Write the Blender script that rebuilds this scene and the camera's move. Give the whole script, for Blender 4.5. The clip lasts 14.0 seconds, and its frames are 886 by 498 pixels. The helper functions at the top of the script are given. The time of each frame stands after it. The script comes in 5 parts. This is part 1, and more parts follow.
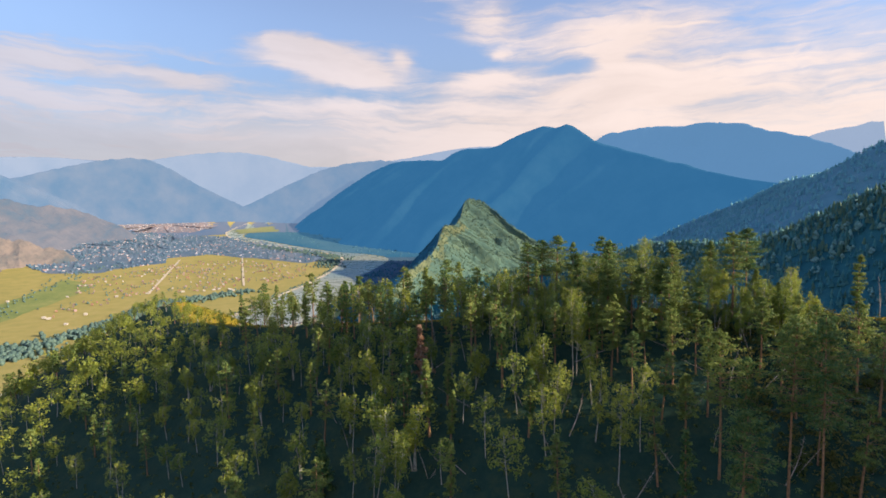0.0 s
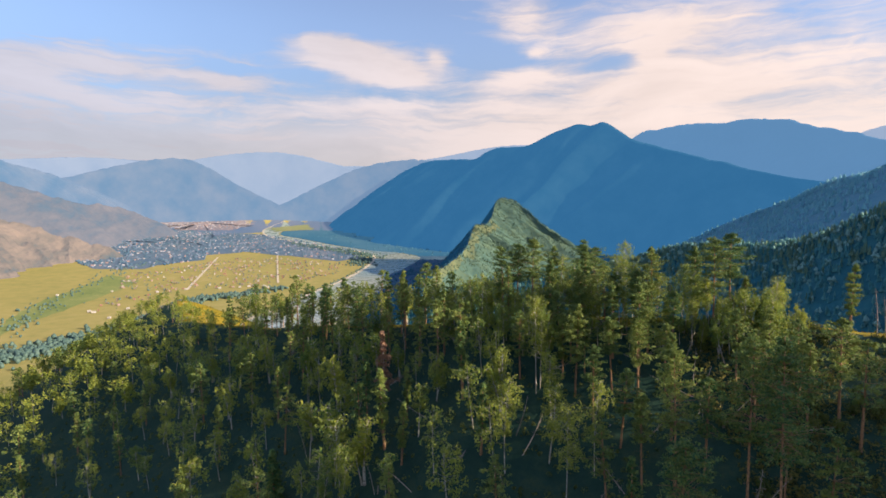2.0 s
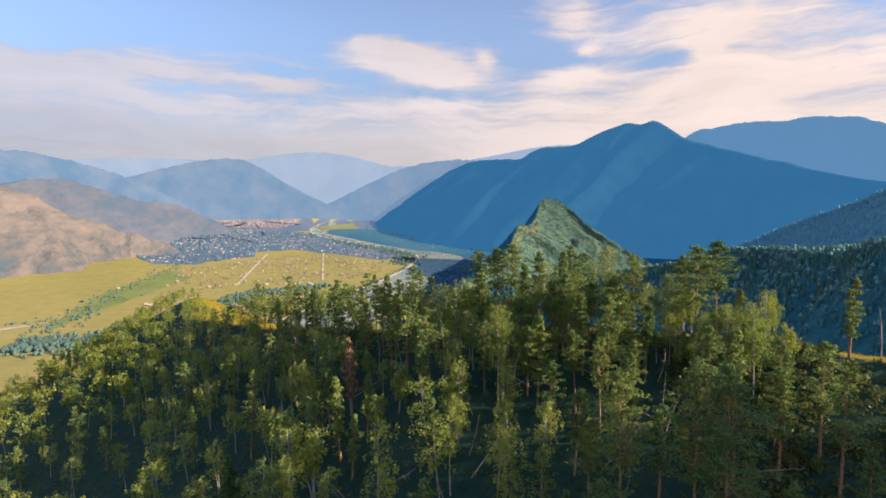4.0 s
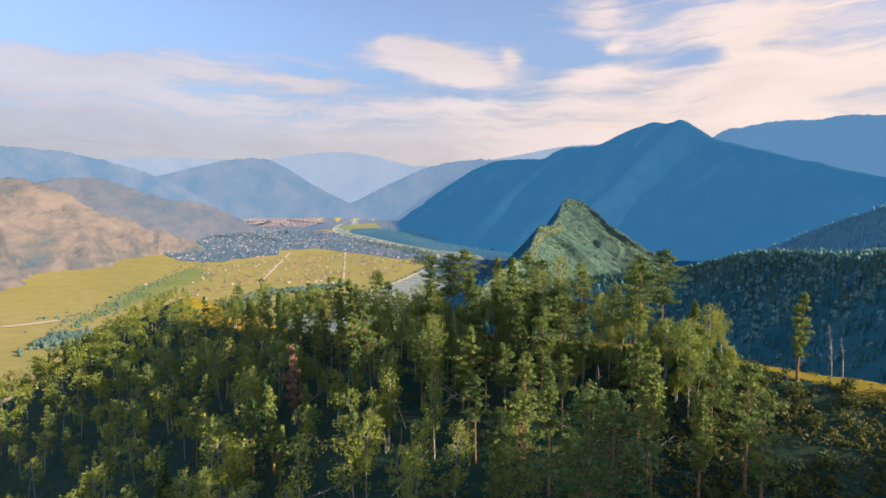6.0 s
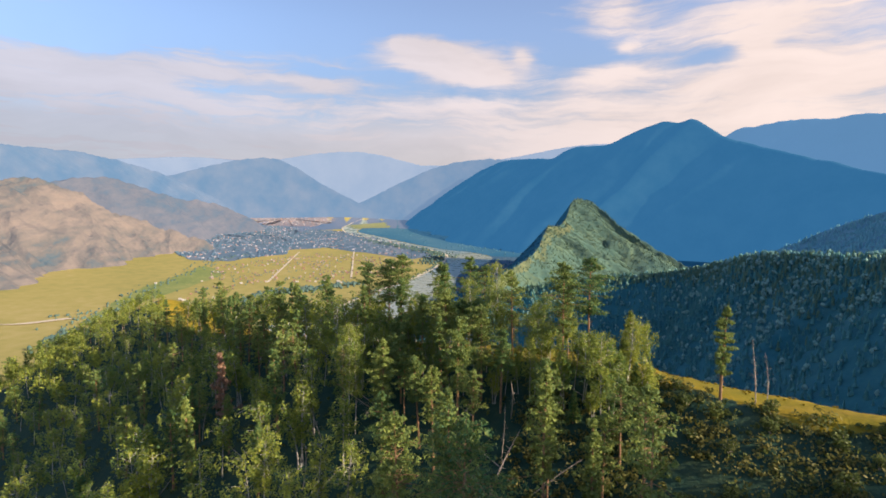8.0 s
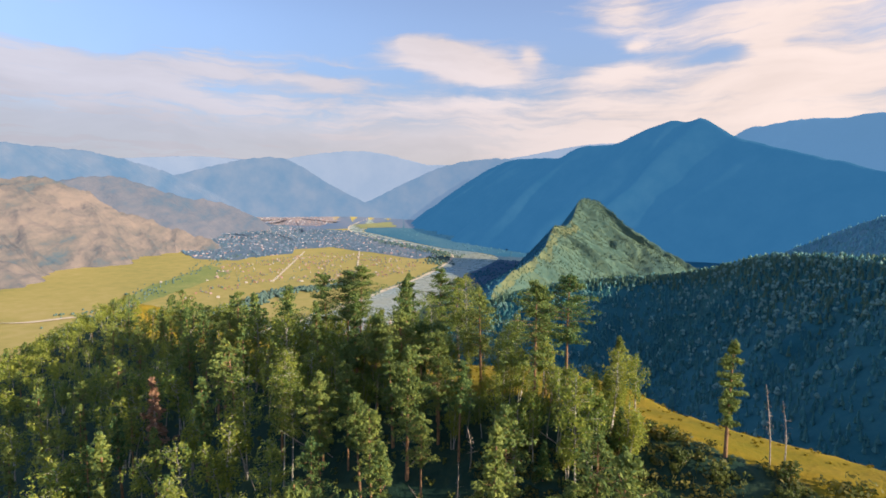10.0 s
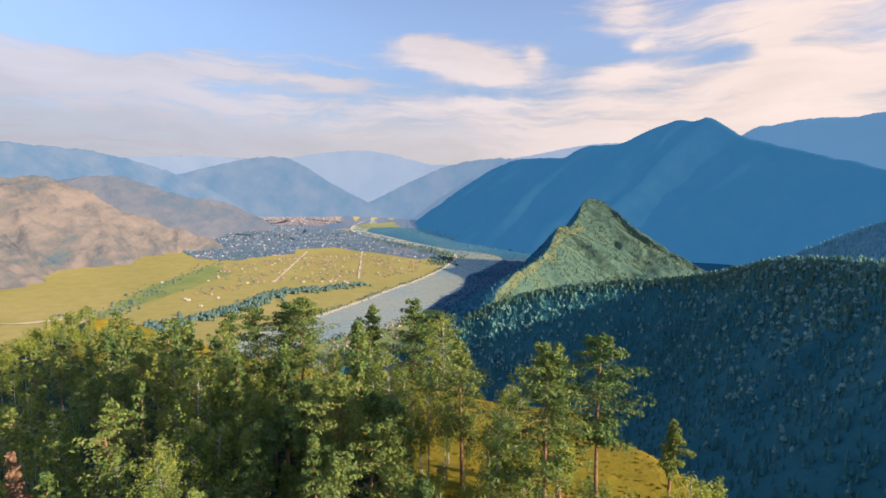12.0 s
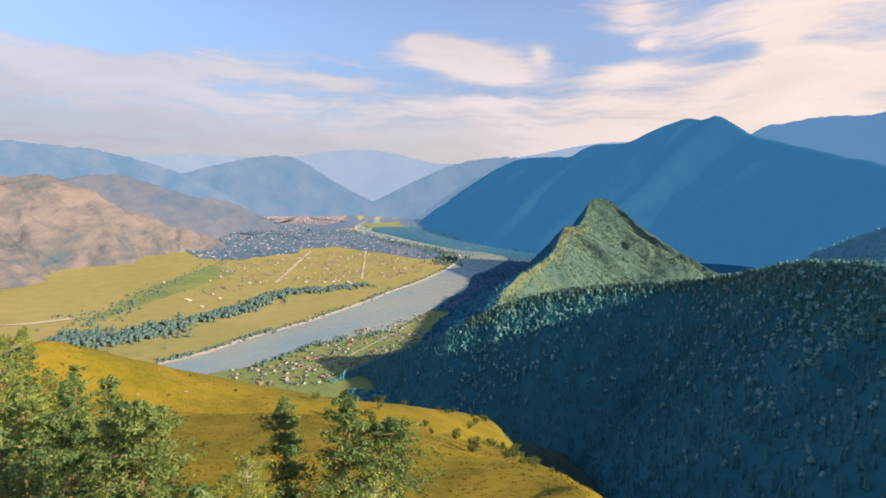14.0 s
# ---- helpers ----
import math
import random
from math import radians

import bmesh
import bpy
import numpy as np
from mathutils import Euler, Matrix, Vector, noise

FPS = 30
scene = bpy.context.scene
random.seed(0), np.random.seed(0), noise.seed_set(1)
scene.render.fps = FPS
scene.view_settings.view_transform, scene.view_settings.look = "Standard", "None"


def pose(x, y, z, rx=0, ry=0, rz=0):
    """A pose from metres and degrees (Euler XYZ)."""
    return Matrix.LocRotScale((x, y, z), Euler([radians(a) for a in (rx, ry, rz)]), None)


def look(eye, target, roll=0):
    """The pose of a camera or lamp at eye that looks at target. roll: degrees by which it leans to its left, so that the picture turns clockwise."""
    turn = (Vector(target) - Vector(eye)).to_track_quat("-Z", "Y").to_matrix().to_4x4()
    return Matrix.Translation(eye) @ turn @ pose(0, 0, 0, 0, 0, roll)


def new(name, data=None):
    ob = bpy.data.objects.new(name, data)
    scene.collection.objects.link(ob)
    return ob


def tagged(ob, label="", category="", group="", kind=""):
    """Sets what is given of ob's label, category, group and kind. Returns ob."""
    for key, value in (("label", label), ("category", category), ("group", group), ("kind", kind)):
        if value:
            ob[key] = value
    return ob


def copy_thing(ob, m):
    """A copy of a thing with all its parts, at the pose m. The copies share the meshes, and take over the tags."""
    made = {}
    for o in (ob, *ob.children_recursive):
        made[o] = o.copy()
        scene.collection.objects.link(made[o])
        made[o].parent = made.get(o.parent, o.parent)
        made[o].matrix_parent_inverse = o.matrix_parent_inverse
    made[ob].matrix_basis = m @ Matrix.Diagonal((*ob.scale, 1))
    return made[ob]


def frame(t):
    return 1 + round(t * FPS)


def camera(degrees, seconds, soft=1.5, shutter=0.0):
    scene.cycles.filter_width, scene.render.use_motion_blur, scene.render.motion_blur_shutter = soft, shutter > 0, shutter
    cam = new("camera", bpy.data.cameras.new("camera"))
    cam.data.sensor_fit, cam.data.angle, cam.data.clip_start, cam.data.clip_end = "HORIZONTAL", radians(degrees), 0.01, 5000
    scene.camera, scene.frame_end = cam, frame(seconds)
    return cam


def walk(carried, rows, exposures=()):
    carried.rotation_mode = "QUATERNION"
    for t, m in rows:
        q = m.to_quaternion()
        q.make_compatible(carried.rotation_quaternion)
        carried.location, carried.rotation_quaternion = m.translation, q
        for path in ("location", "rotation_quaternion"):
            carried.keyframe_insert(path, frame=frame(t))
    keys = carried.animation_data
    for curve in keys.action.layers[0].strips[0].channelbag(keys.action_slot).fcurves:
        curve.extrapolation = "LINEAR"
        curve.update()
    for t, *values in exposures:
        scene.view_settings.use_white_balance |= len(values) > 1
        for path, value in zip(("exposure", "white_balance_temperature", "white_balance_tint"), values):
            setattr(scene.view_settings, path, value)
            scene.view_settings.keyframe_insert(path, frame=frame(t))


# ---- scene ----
# ---- camera ----
cam = camera(80.5, 14.0, soft=1.7)
PATH = [
    (0, (0.0, 0.0, -0.0), (-0.0, 99.7, -7.79), -0.57),
    (0.5, (4.54, 1.77, 0.13), (2.92, 101.45, -7.72), -0.66),
    (1, (8.82, 3.42, 0.32), (5.74, 103.06, -7.61), -0.64),
    (1.5, (13.12, 5.26, 0.42), (8.45, 104.83, -7.54), -0.52),
    (2, (17.56, 6.84, 0.58), (11.06, 106.31, -7.36), -0.43),
    (2.5, (22.2, 8.81, 0.54), (13.47, 108.12, -7.31), -0.31),
    (5, (43.9, 19.12, 1.72), (25.87, 117.16, -6.27), 0.18),
    (5.5, (48.21, 20.96, 2.0), (29.35, 118.84, -5.97), 0.26),
    (6, (52.57, 22.95, 2.17), (32.96, 120.68, -5.81), 0.27),
    (6.5, (56.9, 25.16, 2.29), (36.57, 122.74, -5.7), 0.31),
    (7, (61.18, 27.25, 2.51), (40.36, 124.72, -5.53), 0.34),
    (7.5, (65.25, 29.37, 2.72), (44.03, 126.76, -5.32), 0.36),
    (8, (68.61, 31.9, 3.13), (46.98, 129.2, -4.93), 0.36),
    (10.5, (73.65, 55.73, 4.42), (50.49, 152.67, -3.73), 0.47),
    (11, (73.01, 63.36, 4.71), (49.65, 160.26, -3.42), 0.47),
    (11.5, (72.26, 71.05, 5.15), (48.79, 167.91, -3.03), 0.58),
    (12, (71.27, 79.13, 5.68), (47.62, 175.94, -2.53), 0.55),
    (12.5, (70.21, 87.48, 6.3), (46.34, 184.24, -1.95), 0.54),
    (13, (69.18, 96.32, 7.15), (45.06, 193.01, -1.13), 0.59),
    (13.5, (68.08, 105.55, 7.79), (43.73, 202.18, -0.54), 0.61),
    (14, (67.16, 114.64, 8.37), (42.56, 211.2, -0.03), 0.62),
]
walk(cam, [(t, look(eye, target, roll)) for t, eye, target, roll in PATH])

# ---- world, sun, exposure ----
SUN_AZ, SUN_EL = 102.0, 21.0  # degrees clockwise from +y, and above the horizon
scene.view_settings.exposure = 0.8

world = bpy.data.worlds.new("sky")
scene.world = world
world.use_nodes = True
wt = world.node_tree
wt.nodes.clear()


def wire(tree, value, socket):
    if isinstance(value, (int, float)):
        socket.default_value = value
    elif isinstance(value, (tuple, list)):
        socket.default_value = tuple(value)
    else:
        tree.links.new(value, socket)


def math_node(tree, op, a, b=0.0, c=0.0, clamp=False):
    n = tree.nodes.new("ShaderNodeMath")
    n.operation, n.use_clamp = op, clamp
    for i, v in enumerate((a, b, c)):
        wire(tree, v, n.inputs[i])
    return n.outputs[0]


def mix_node(tree, fac, a, b, blend="MIX"):
    n = tree.nodes.new("ShaderNodeMix")
    n.data_type, n.blend_type = "RGBA", blend
    wire(tree, fac, n.inputs[0])
    wire(tree, a, n.inputs[6])
    wire(tree, b, n.inputs[7])
    return n.outputs[2]


def noise_node(tree, vec, scale, detail=4.0, rough=0.55, dist=0.0):
    n = tree.nodes.new("ShaderNodeTexNoise")
    wire(tree, vec, n.inputs["Vector"])
    n.inputs["Scale"].default_value, n.inputs["Detail"].default_value = scale, detail
    n.inputs["Roughness"].default_value, n.inputs["Distortion"].default_value = rough, dist
    return n


def ramp_node(tree, fac, stops):
    n = tree.nodes.new("ShaderNodeValToRGB")
    while len(n.color_ramp.elements) < len(stops):
        n.color_ramp.elements.new(0.5)
    for e, (p, c) in zip(n.color_ramp.elements, stops):
        e.position, e.color = p, (*c, 1)
    wire(tree, fac, n.inputs[0])
    return n.outputs[0]


def ranged(tree, v, a, b, c=0.0, d=1.0):
    n = tree.nodes.new("ShaderNodeMapRange")
    n.interpolation_type = "SMOOTHSTEP"
    for i, x in enumerate((v, a, b, c, d)):
        wire(tree, x, n.inputs[i])
    return n.outputs[0]


# Cloud banks and clear gaps: azimuth, elevation, half width, half height (degrees), weight
CLOUDS = [
    (-42, 10.5, 22, 3.2, 0.2),
    (10, 10, 20, 3.5, 0.35),
    (19, 15.5, 11, 3.5, 0.3),
    (-12.3, 15.7, 6.8, 1.7, 0.8),
    (-7.5, 14.0, 4.3, 1.1, 0.8),
    (-16.0, 16.5, 3.7, 1.1, 0.8),
    (-4.2, 15.5, 0.7, 0.9, 0.8),
    (-13.0, 15.6, 4.6, 1.6, 0.7),
    (-9.2, 13.6, 4.0, 0.9, 0.5),
    (4.8, 18.9, 4.1, 1.9, 0.8),
    (18.2, 16.8, 8.8, 2.0, 0.8),
    (17.6, 14.2, 1.3, 0.7, 0.8),
    (6.0, 15.9, 1.4, 0.5, 0.8),
    (4.5, 13.5, 3.3, 0.9, 0.8),
    (20.6, 11.7, 8.3, 1.9, 0.8),
    (-48.2, 10.2, 8.5, 1.9, 0.5),
    (-51.7, 12.2, 4.7, 0.5, 0.8),
    (-40.0, 12.2, 10.0, 1.2, 0.45),
    (-26.1, 12.2, 3.6, 0.6, 0.8),
    (-50.0, 11.9, 8.0, 0.7, 0.4),
    (-36.0, 13.0, 8.0, 0.7, 0.4),
]
GAPS = [
    (-49.4, 11.7, 2.9, 0.5, 0.6),
    (-17.1, 13.7, 3.1, 0.7, 0.6),
    (-7.5, 11.8, 7.9, 0.7, 0.6),
    (1.1, 15.0, 5.2, 1.5, 0.6),
    (-26.0, 13.3, 3.0, 0.4, 0.6),
    (-36.0, 11.3, 3.2, 0.7, 0.6),
    (14.0, 13.7, 2.9, 0.9, 0.6),
    (-36.0, 20.0, 26.0, 2.5, 0.9),
    (-50.0, 15.0, 9.0, 1.2, 0.8),
    (-39.0, 16.1, 9.0, 1.3, 0.8),
    (-28.0, 16.3, 7.0, 1.3, 0.5),
]
sky = wt.nodes.new("ShaderNodeTexSky")
sky.sky_type, sky.sun_disc = "NISHITA", False
sky.sun_elevation, sky.sun_rotation = radians(SUN_EL), radians(SUN_AZ)
sky.air_density, sky.dust_density, sky.ozone_density = 1.0, 0.6, 1.5
coord = wt.nodes.new("ShaderNodeTexCoord")
warp_noise = noise_node(wt, coord.outputs["Generated"], 5.0, 4.0, 0.6)
shift = wt.nodes.new("ShaderNodeVectorMath")
shift.operation = "SUBTRACT"
wire(wt, warp_noise.outputs["Color"], shift.inputs[0])
shift.inputs[1].default_value = (0.5, 0.5, 0.5)
scaled = wt.nodes.new("ShaderNodeVectorMath")
scaled.operation = "MULTIPLY_ADD"
wire(wt, shift.outputs[0], scaled.inputs[0])
scaled.inputs[1].default_value = (0.10, 0.10, 0.045)
wire(wt, coord.outputs["Generated"], scaled.inputs[2])
sep = wt.nodes.new("ShaderNodeSeparateXYZ")
wire(wt, scaled.outputs[0], sep.inputs[0])
az = math_node(wt, "DEGREES", math_node(wt, "ARCTAN2", sep.outputs[0], sep.outputs[1]))
el = math_node(wt, "DEGREES", math_node(wt, "ARCSINE", sep.outputs[2]))


def blobs(spots):
    total = 0.0
    for a, e, wa, we, gain in spots:
        u = math_node(wt, "DIVIDE", math_node(wt, "SUBTRACT", az, a), wa)
        v = math_node(wt, "DIVIDE", math_node(wt, "SUBTRACT", el, e), we)
        rr = math_node(wt, "MULTIPLY_ADD", u, u, math_node(wt, "MULTIPLY", v, v))
        g = math_node(wt, "EXPONENT", math_node(wt, "MULTIPLY", rr, -1.0))
        total = math_node(wt, "MULTIPLY_ADD", g, gain, total)
    return total


stretch = wt.nodes.new("ShaderNodeVectorMath")
stretch.operation = "MULTIPLY"
wire(wt, scaled.outputs[0], stretch.inputs[0])
stretch.inputs[1].default_value = (1.0, 1.0, 4.5)
wisps = noise_node(wt, stretch.outputs[0], 3.2, 7.0, 0.58, 0.4).outputs["Fac"]
warm = ranged(wt, az, -50.0, 25.0)
band = wt.nodes.new("ShaderNodeVectorMath")
band.operation = "MULTIPLY"
wire(wt, scaled.outputs[0], band.inputs[0])
band.inputs[1].default_value = (1.0, 1.0, 9.0)
streaks = noise_node(wt, band.outputs[0], 6.5, 7.0, 0.62, 0.8).outputs["Fac"]
veil = math_node(wt, "MULTIPLY", ranged(wt, el, 18.5, 5.0, 0.0, 0.85), ranged(wt, az, -50.0, 25.0, 0.92, 1.0))
cover = math_node(wt, "ADD", veil, math_node(wt, "SUBTRACT", blobs(CLOUDS), blobs(GAPS)))
cover = math_node(wt, "ADD", cover, math_node(wt, "MULTIPLY", math_node(wt, "SUBTRACT", wisps, 0.5), 1.7))
cover = math_node(wt, "ADD", cover, math_node(wt, "MULTIPLY", math_node(wt, "SUBTRACT", streaks, 0.52), ranged(wt, az, -10.0, -45.0, 1.5, 2.8)))
cover = ranged(wt, cover, -0.1, 1.05, 0.1, 0.95)
cover = math_node(wt, "MAXIMUM", cover, ranged(wt, el, 12.0, 7.0, 0.0, 0.85))
cloud_colour = mix_node(wt, warm, (0.355, 0.345, 0.395, 1), (0.545, 0.445, 0.405, 1))
bright = ranged(wt, math_node(wt, "ADD", wisps, math_node(wt, "MULTIPLY", cover, 0.4)), 0.5, 1.1, 0.85, 1.08)
cloud_colour = mix_node(wt, 1.0, cloud_colour, bright, "MULTIPLY")
low_haze = mix_node(wt, warm, ranged(wt, el, 4.0, 11.5, 0.80, 1.06), ranged(wt, el, 4.0, 11.5, 1.0, 1.04))
cloud_colour = mix_node(wt, 1.0, cloud_colour, low_haze, "MULTIPLY")
nishita = mix_node(wt, 1.0, sky.outputs[0], (0.104, 0.106, 0.122, 1), "MULTIPLY")
nishita = mix_node(wt, 1.0, nishita, ranged(wt, el, 8.0, 19.0, 0.72, 1.06), "MULTIPLY")
out_sky = mix_node(wt, cover, nishita, cloud_colour)
bg = wt.nodes.new("ShaderNodeBackground")
wire(wt, out_sky, bg.inputs[0])
bg.inputs[1].default_value = 1.0
wo = wt.nodes.new("ShaderNodeOutputWorld")
wt.links.new(bg.outputs[0], wo.inputs[0])

sun = new("sun", bpy.data.lights.new("sun", "SUN"))
sun.data.energy, sun.data.angle, sun.data.color = 5.4, radians(0.6), (1.0, 0.81, 0.57)
to_sun = Vector((math.sin(radians(SUN_AZ)) * math.cos(radians(SUN_EL)), math.cos(radians(SUN_AZ)) * math.cos(radians(SUN_EL)), math.sin(radians(SUN_EL))))
sun.matrix_world = look((0, 0, 300), Vector((0, 0, 300)) - to_sun)


# ---- materials ----
def material(name):
    m = bpy.data.materials.new(name)
    m.use_nodes = True
    t = m.node_tree
    return m, t, t.nodes["Principled BSDF"]


def ground_material(name, low, mid, high, scale, fine, rough=0.95, bump=0.6, bump_dist=0.5):
    """A mottled earth or grass surface with two scales of variation."""
    m, t, p = material(name)
    pos = t.nodes.new("ShaderNodeNewGeometry").outputs["Position"]
    big = noise_node(t, pos, scale, 5.0, 0.6).outputs["Fac"]
    small = noise_node(t, pos, fine, 5.0, 0.65).outputs["Fac"]
    f = math_node(t, "MULTIPLY_ADD", small, 0.5, math_node(t, "MULTIPLY", big, 0.5))
    wire(t, ramp_node(t, f, [(0.32, low), (0.5, mid), (0.66, high)]), p.inputs["Base Color"])
    p.inputs["Roughness"].default_value = rough
    p.inputs["Specular IOR Level"].default_value = 0.15
    b = t.nodes.new("ShaderNodeBump")
    b.inputs["Strength"].default_value, b.inputs["Distance"].default_value = bump, bump_dist
    wire(t, small, b.inputs["Height"])
    wire(t, b.outputs[0], p.inputs["Normal"])
    return m


def leaf_material(name, dark, light, through_light=0.35):
    """Leaves that let some light through, each leaf and each tree a little different."""
    m, t, p = material(name)
    isl = t.nodes.new("ShaderNodeNewGeometry").outputs["Random Per Island"]
    rnd = t.nodes.new("ShaderNodeObjectInfo").outputs["Random"]
    f = math_node(t, "MULTIPLY_ADD", isl, 0.6, math_node(t, "MULTIPLY", rnd, 0.4))
    col = ramp_node(t, f, [(0.1, dark), (0.9, light)])
    wire(t, col, p.inputs["Base Color"])
    p.inputs["Roughness"].default_value = 0.6
    p.inputs["Specular IOR Level"].default_value = 0.25
    tr = t.nodes.new("ShaderNodeBsdfTranslucent")
    wire(t, col, tr.inputs[0])
    mx = t.nodes.new("ShaderNodeMixShader")
    mx.inputs[0].default_value = through_light
    t.links.new(p.outputs[0], mx.inputs[1])
    t.links.new(tr.outputs[0], mx.inputs[2])
    t.links.new(mx.outputs[0], t.nodes["Material Output"].inputs[0])
    return m


def bark_material(name, low, high, band_scale, stretch_z):
    m, t, p = material(name)
    co = t.nodes.new("ShaderNodeTexCoord").outputs["Object"]
    mp = t.nodes.new("ShaderNodeMapping")
    wire(t, co, mp.inputs[0])
    mp.inputs["Scale"].default_value = (1, 1, stretch_z)
    n = noise_node(t, mp.outputs[0], band_scale, 4.0, 0.6).outputs["Fac"]
    wire(t, ramp_node(t, n, [(0.38, low), (0.52, high)]), p.inputs["Base Color"])
    p.inputs["Roughness"].default_value = 0.9
    return m


def backdrop_material(name, low, high, haze_glow, scale):
    """Far ranges, seen as a plain backdrop of distance; their emission stands in for haze."""
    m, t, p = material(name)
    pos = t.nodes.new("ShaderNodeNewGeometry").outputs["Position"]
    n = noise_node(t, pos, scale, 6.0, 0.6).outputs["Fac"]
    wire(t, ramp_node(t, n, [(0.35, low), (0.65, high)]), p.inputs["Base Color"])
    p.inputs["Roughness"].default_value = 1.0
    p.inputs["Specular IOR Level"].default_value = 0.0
    p.inputs["Emission Color"].default_value = (*haze_glow, 1)
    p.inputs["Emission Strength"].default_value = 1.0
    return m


def slope_material(name, dark, mid, light, haze_glow):
    """Stony steppe on far slopes: pale ribs, brown grass and dark scrub in the hollows. Emission stands in for haze."""
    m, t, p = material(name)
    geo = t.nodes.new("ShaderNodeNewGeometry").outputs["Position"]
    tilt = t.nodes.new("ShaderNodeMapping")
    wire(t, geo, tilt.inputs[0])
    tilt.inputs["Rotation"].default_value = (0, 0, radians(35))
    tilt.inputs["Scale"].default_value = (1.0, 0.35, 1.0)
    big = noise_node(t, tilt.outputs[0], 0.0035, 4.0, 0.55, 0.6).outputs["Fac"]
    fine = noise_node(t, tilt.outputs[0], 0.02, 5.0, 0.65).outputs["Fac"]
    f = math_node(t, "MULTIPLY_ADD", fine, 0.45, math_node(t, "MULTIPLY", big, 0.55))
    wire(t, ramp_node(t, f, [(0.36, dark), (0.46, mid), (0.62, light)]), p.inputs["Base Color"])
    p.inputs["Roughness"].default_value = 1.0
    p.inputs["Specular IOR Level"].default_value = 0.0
    p.inputs["Emission Color"].default_value = (*haze_glow, 1)
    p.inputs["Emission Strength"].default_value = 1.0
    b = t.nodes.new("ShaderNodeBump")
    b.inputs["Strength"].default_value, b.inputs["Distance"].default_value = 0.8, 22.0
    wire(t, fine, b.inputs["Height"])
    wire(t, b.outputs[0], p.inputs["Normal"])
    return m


def meadow_material():
    """Dry meadow that gives way to dark undergrowth where the ridge's cover is wooded."""
    m, t, p = material("dry_meadow")
    pos = t.nodes.new("ShaderNodeNewGeometry").outputs["Position"]
    big = noise_node(t, pos, 0.03, 5.0, 0.6).outputs["Fac"]
    mid = noise_node(t, pos, 0.22, 5.0, 0.65).outputs["Fac"]
    small = noise_node(t, pos, 1.3, 4.0, 0.7).outputs["Fac"]
    f = math_node(t, "MULTIPLY_ADD", mid, 0.35, math_node(t, "MULTIPLY_ADD", small, 0.25, math_node(t, "MULTIPLY", big, 0.4)))
    grass = ramp_node(t, f, [(0.36, (0.12, 0.125, 0.010)), (0.48, (0.215, 0.168, 0.013)), (0.60, (0.30, 0.208, 0.022))])
    scrub = ramp_node(t, f, [(0.36, (0.014, 0.046, 0.036)), (0.5, (0.026, 0.062, 0.044)), (0.62, (0.055, 0.082, 0.042))])
    cover = t.nodes.new("ShaderNodeAttribute")
    cover.attribute_name = "cover"
    edge = math_node(t, "ADD", cover.outputs["Fac"], math_node(t, "MULTIPLY", math_node(t, "SUBTRACT", math_node(t, "MULTIPLY_ADD", small, 0.5, math_node(t, "MULTIPLY", mid, 0.5)), 0.5), 1.6))
    wire(t, mix_node(t, ranged(t, edge, 0.4, 0.6), grass, scrub), p.inputs["Base Color"])
    p.inputs["Roughness"].default_value = 0.95
    p.inputs["Specular IOR Level"].default_value = 0.15
    b = t.nodes.new("ShaderNodeBump")
    b.inputs["Strength"].default_value, b.inputs["Distance"].default_value = 0.7, 0.5
    wire(t, math_node(t, "ADD", mid, math_node(t, "MULTIPLY", small, 0.5)), b.inputs["Height"])
    wire(t, b.outputs[0], p.inputs["Normal"])
    return m


M_GRASS = meadow_material()
M_VALLEY = ground_material("valley_fields", (0.245, 0.235, 0.078), (0.325, 0.28, 0.095), (0.385, 0.315, 0.135), 0.0016, 0.02, bump=0.1)
M_WATER, _t, _p = material("river_water")
_pos = _t.nodes.new("ShaderNodeNewGeometry").outputs["Position"]
wire(_t, ramp_node(_t, noise_node(_t, _pos, 0.0012, 3.0, 0.45, 1.0).outputs["Fac"], [(0.36, (0.22, 0.285, 0.27)), (0.52, (0.30, 0.315, 0.23))]), _p.inputs["Base Color"])
_p.inputs["Specular IOR Level"].default_value = 0.6
wire(_t, ranged(_t, noise_node(_t, _pos, 0.02, 4.0, 0.6).outputs["Fac"], 0.35, 0.65, 0.22, 0.34), _p.inputs["Roughness"])
M_PINE = leaf_material("pine_needles", (0.05, 0.135, 0.055), (0.27, 0.315, 0.078), 0.35)
M_BIRCH = leaf_material("birch_leaves", (0.09, 0.185, 0.055), (0.41, 0.43, 0.075), 0.45)
M_DRY = leaf_material("dry_needles", (0.19, 0.11, 0.075), (0.33, 0.20, 0.13), 0.3)
# Conifer green shifted to teal: haze over the hillside, put into the colour.
M_FARTREE = leaf_material("hazy_far_conifers", (0.042, 0.21, 0.235), (0.10, 0.27, 0.26), 0.15)
# Lighter copy of the hillside conifers: sun on the crest painted in.
M_CRESTTREE = leaf_material("crest_conifers_lit", (0.075, 0.20, 0.165), (0.16, 0.28, 0.19), 0.35)
# Treetops that catch the sun: the light is in this pale colour.
M_FARLIGHT = leaf_material("far_sunlit_crowns", (0.20, 0.42, 0.42), (0.34, 0.56, 0.52), 0.45)
M_PINEBARK = bark_material("pine_bark", (0.13, 0.08, 0.05), (0.31, 0.18, 0.10), 5.0, 0.4)
M_BIRCHBARK = bark_material("birch_bark", (0.10, 0.09, 0.08), (0.46, 0.44, 0.40), 3.0, 2.5)
M_DEADBARK = bark_material("dead_bark", (0.18, 0.15, 0.13), (0.42, 0.37, 0.33), 4.0, 0.5)
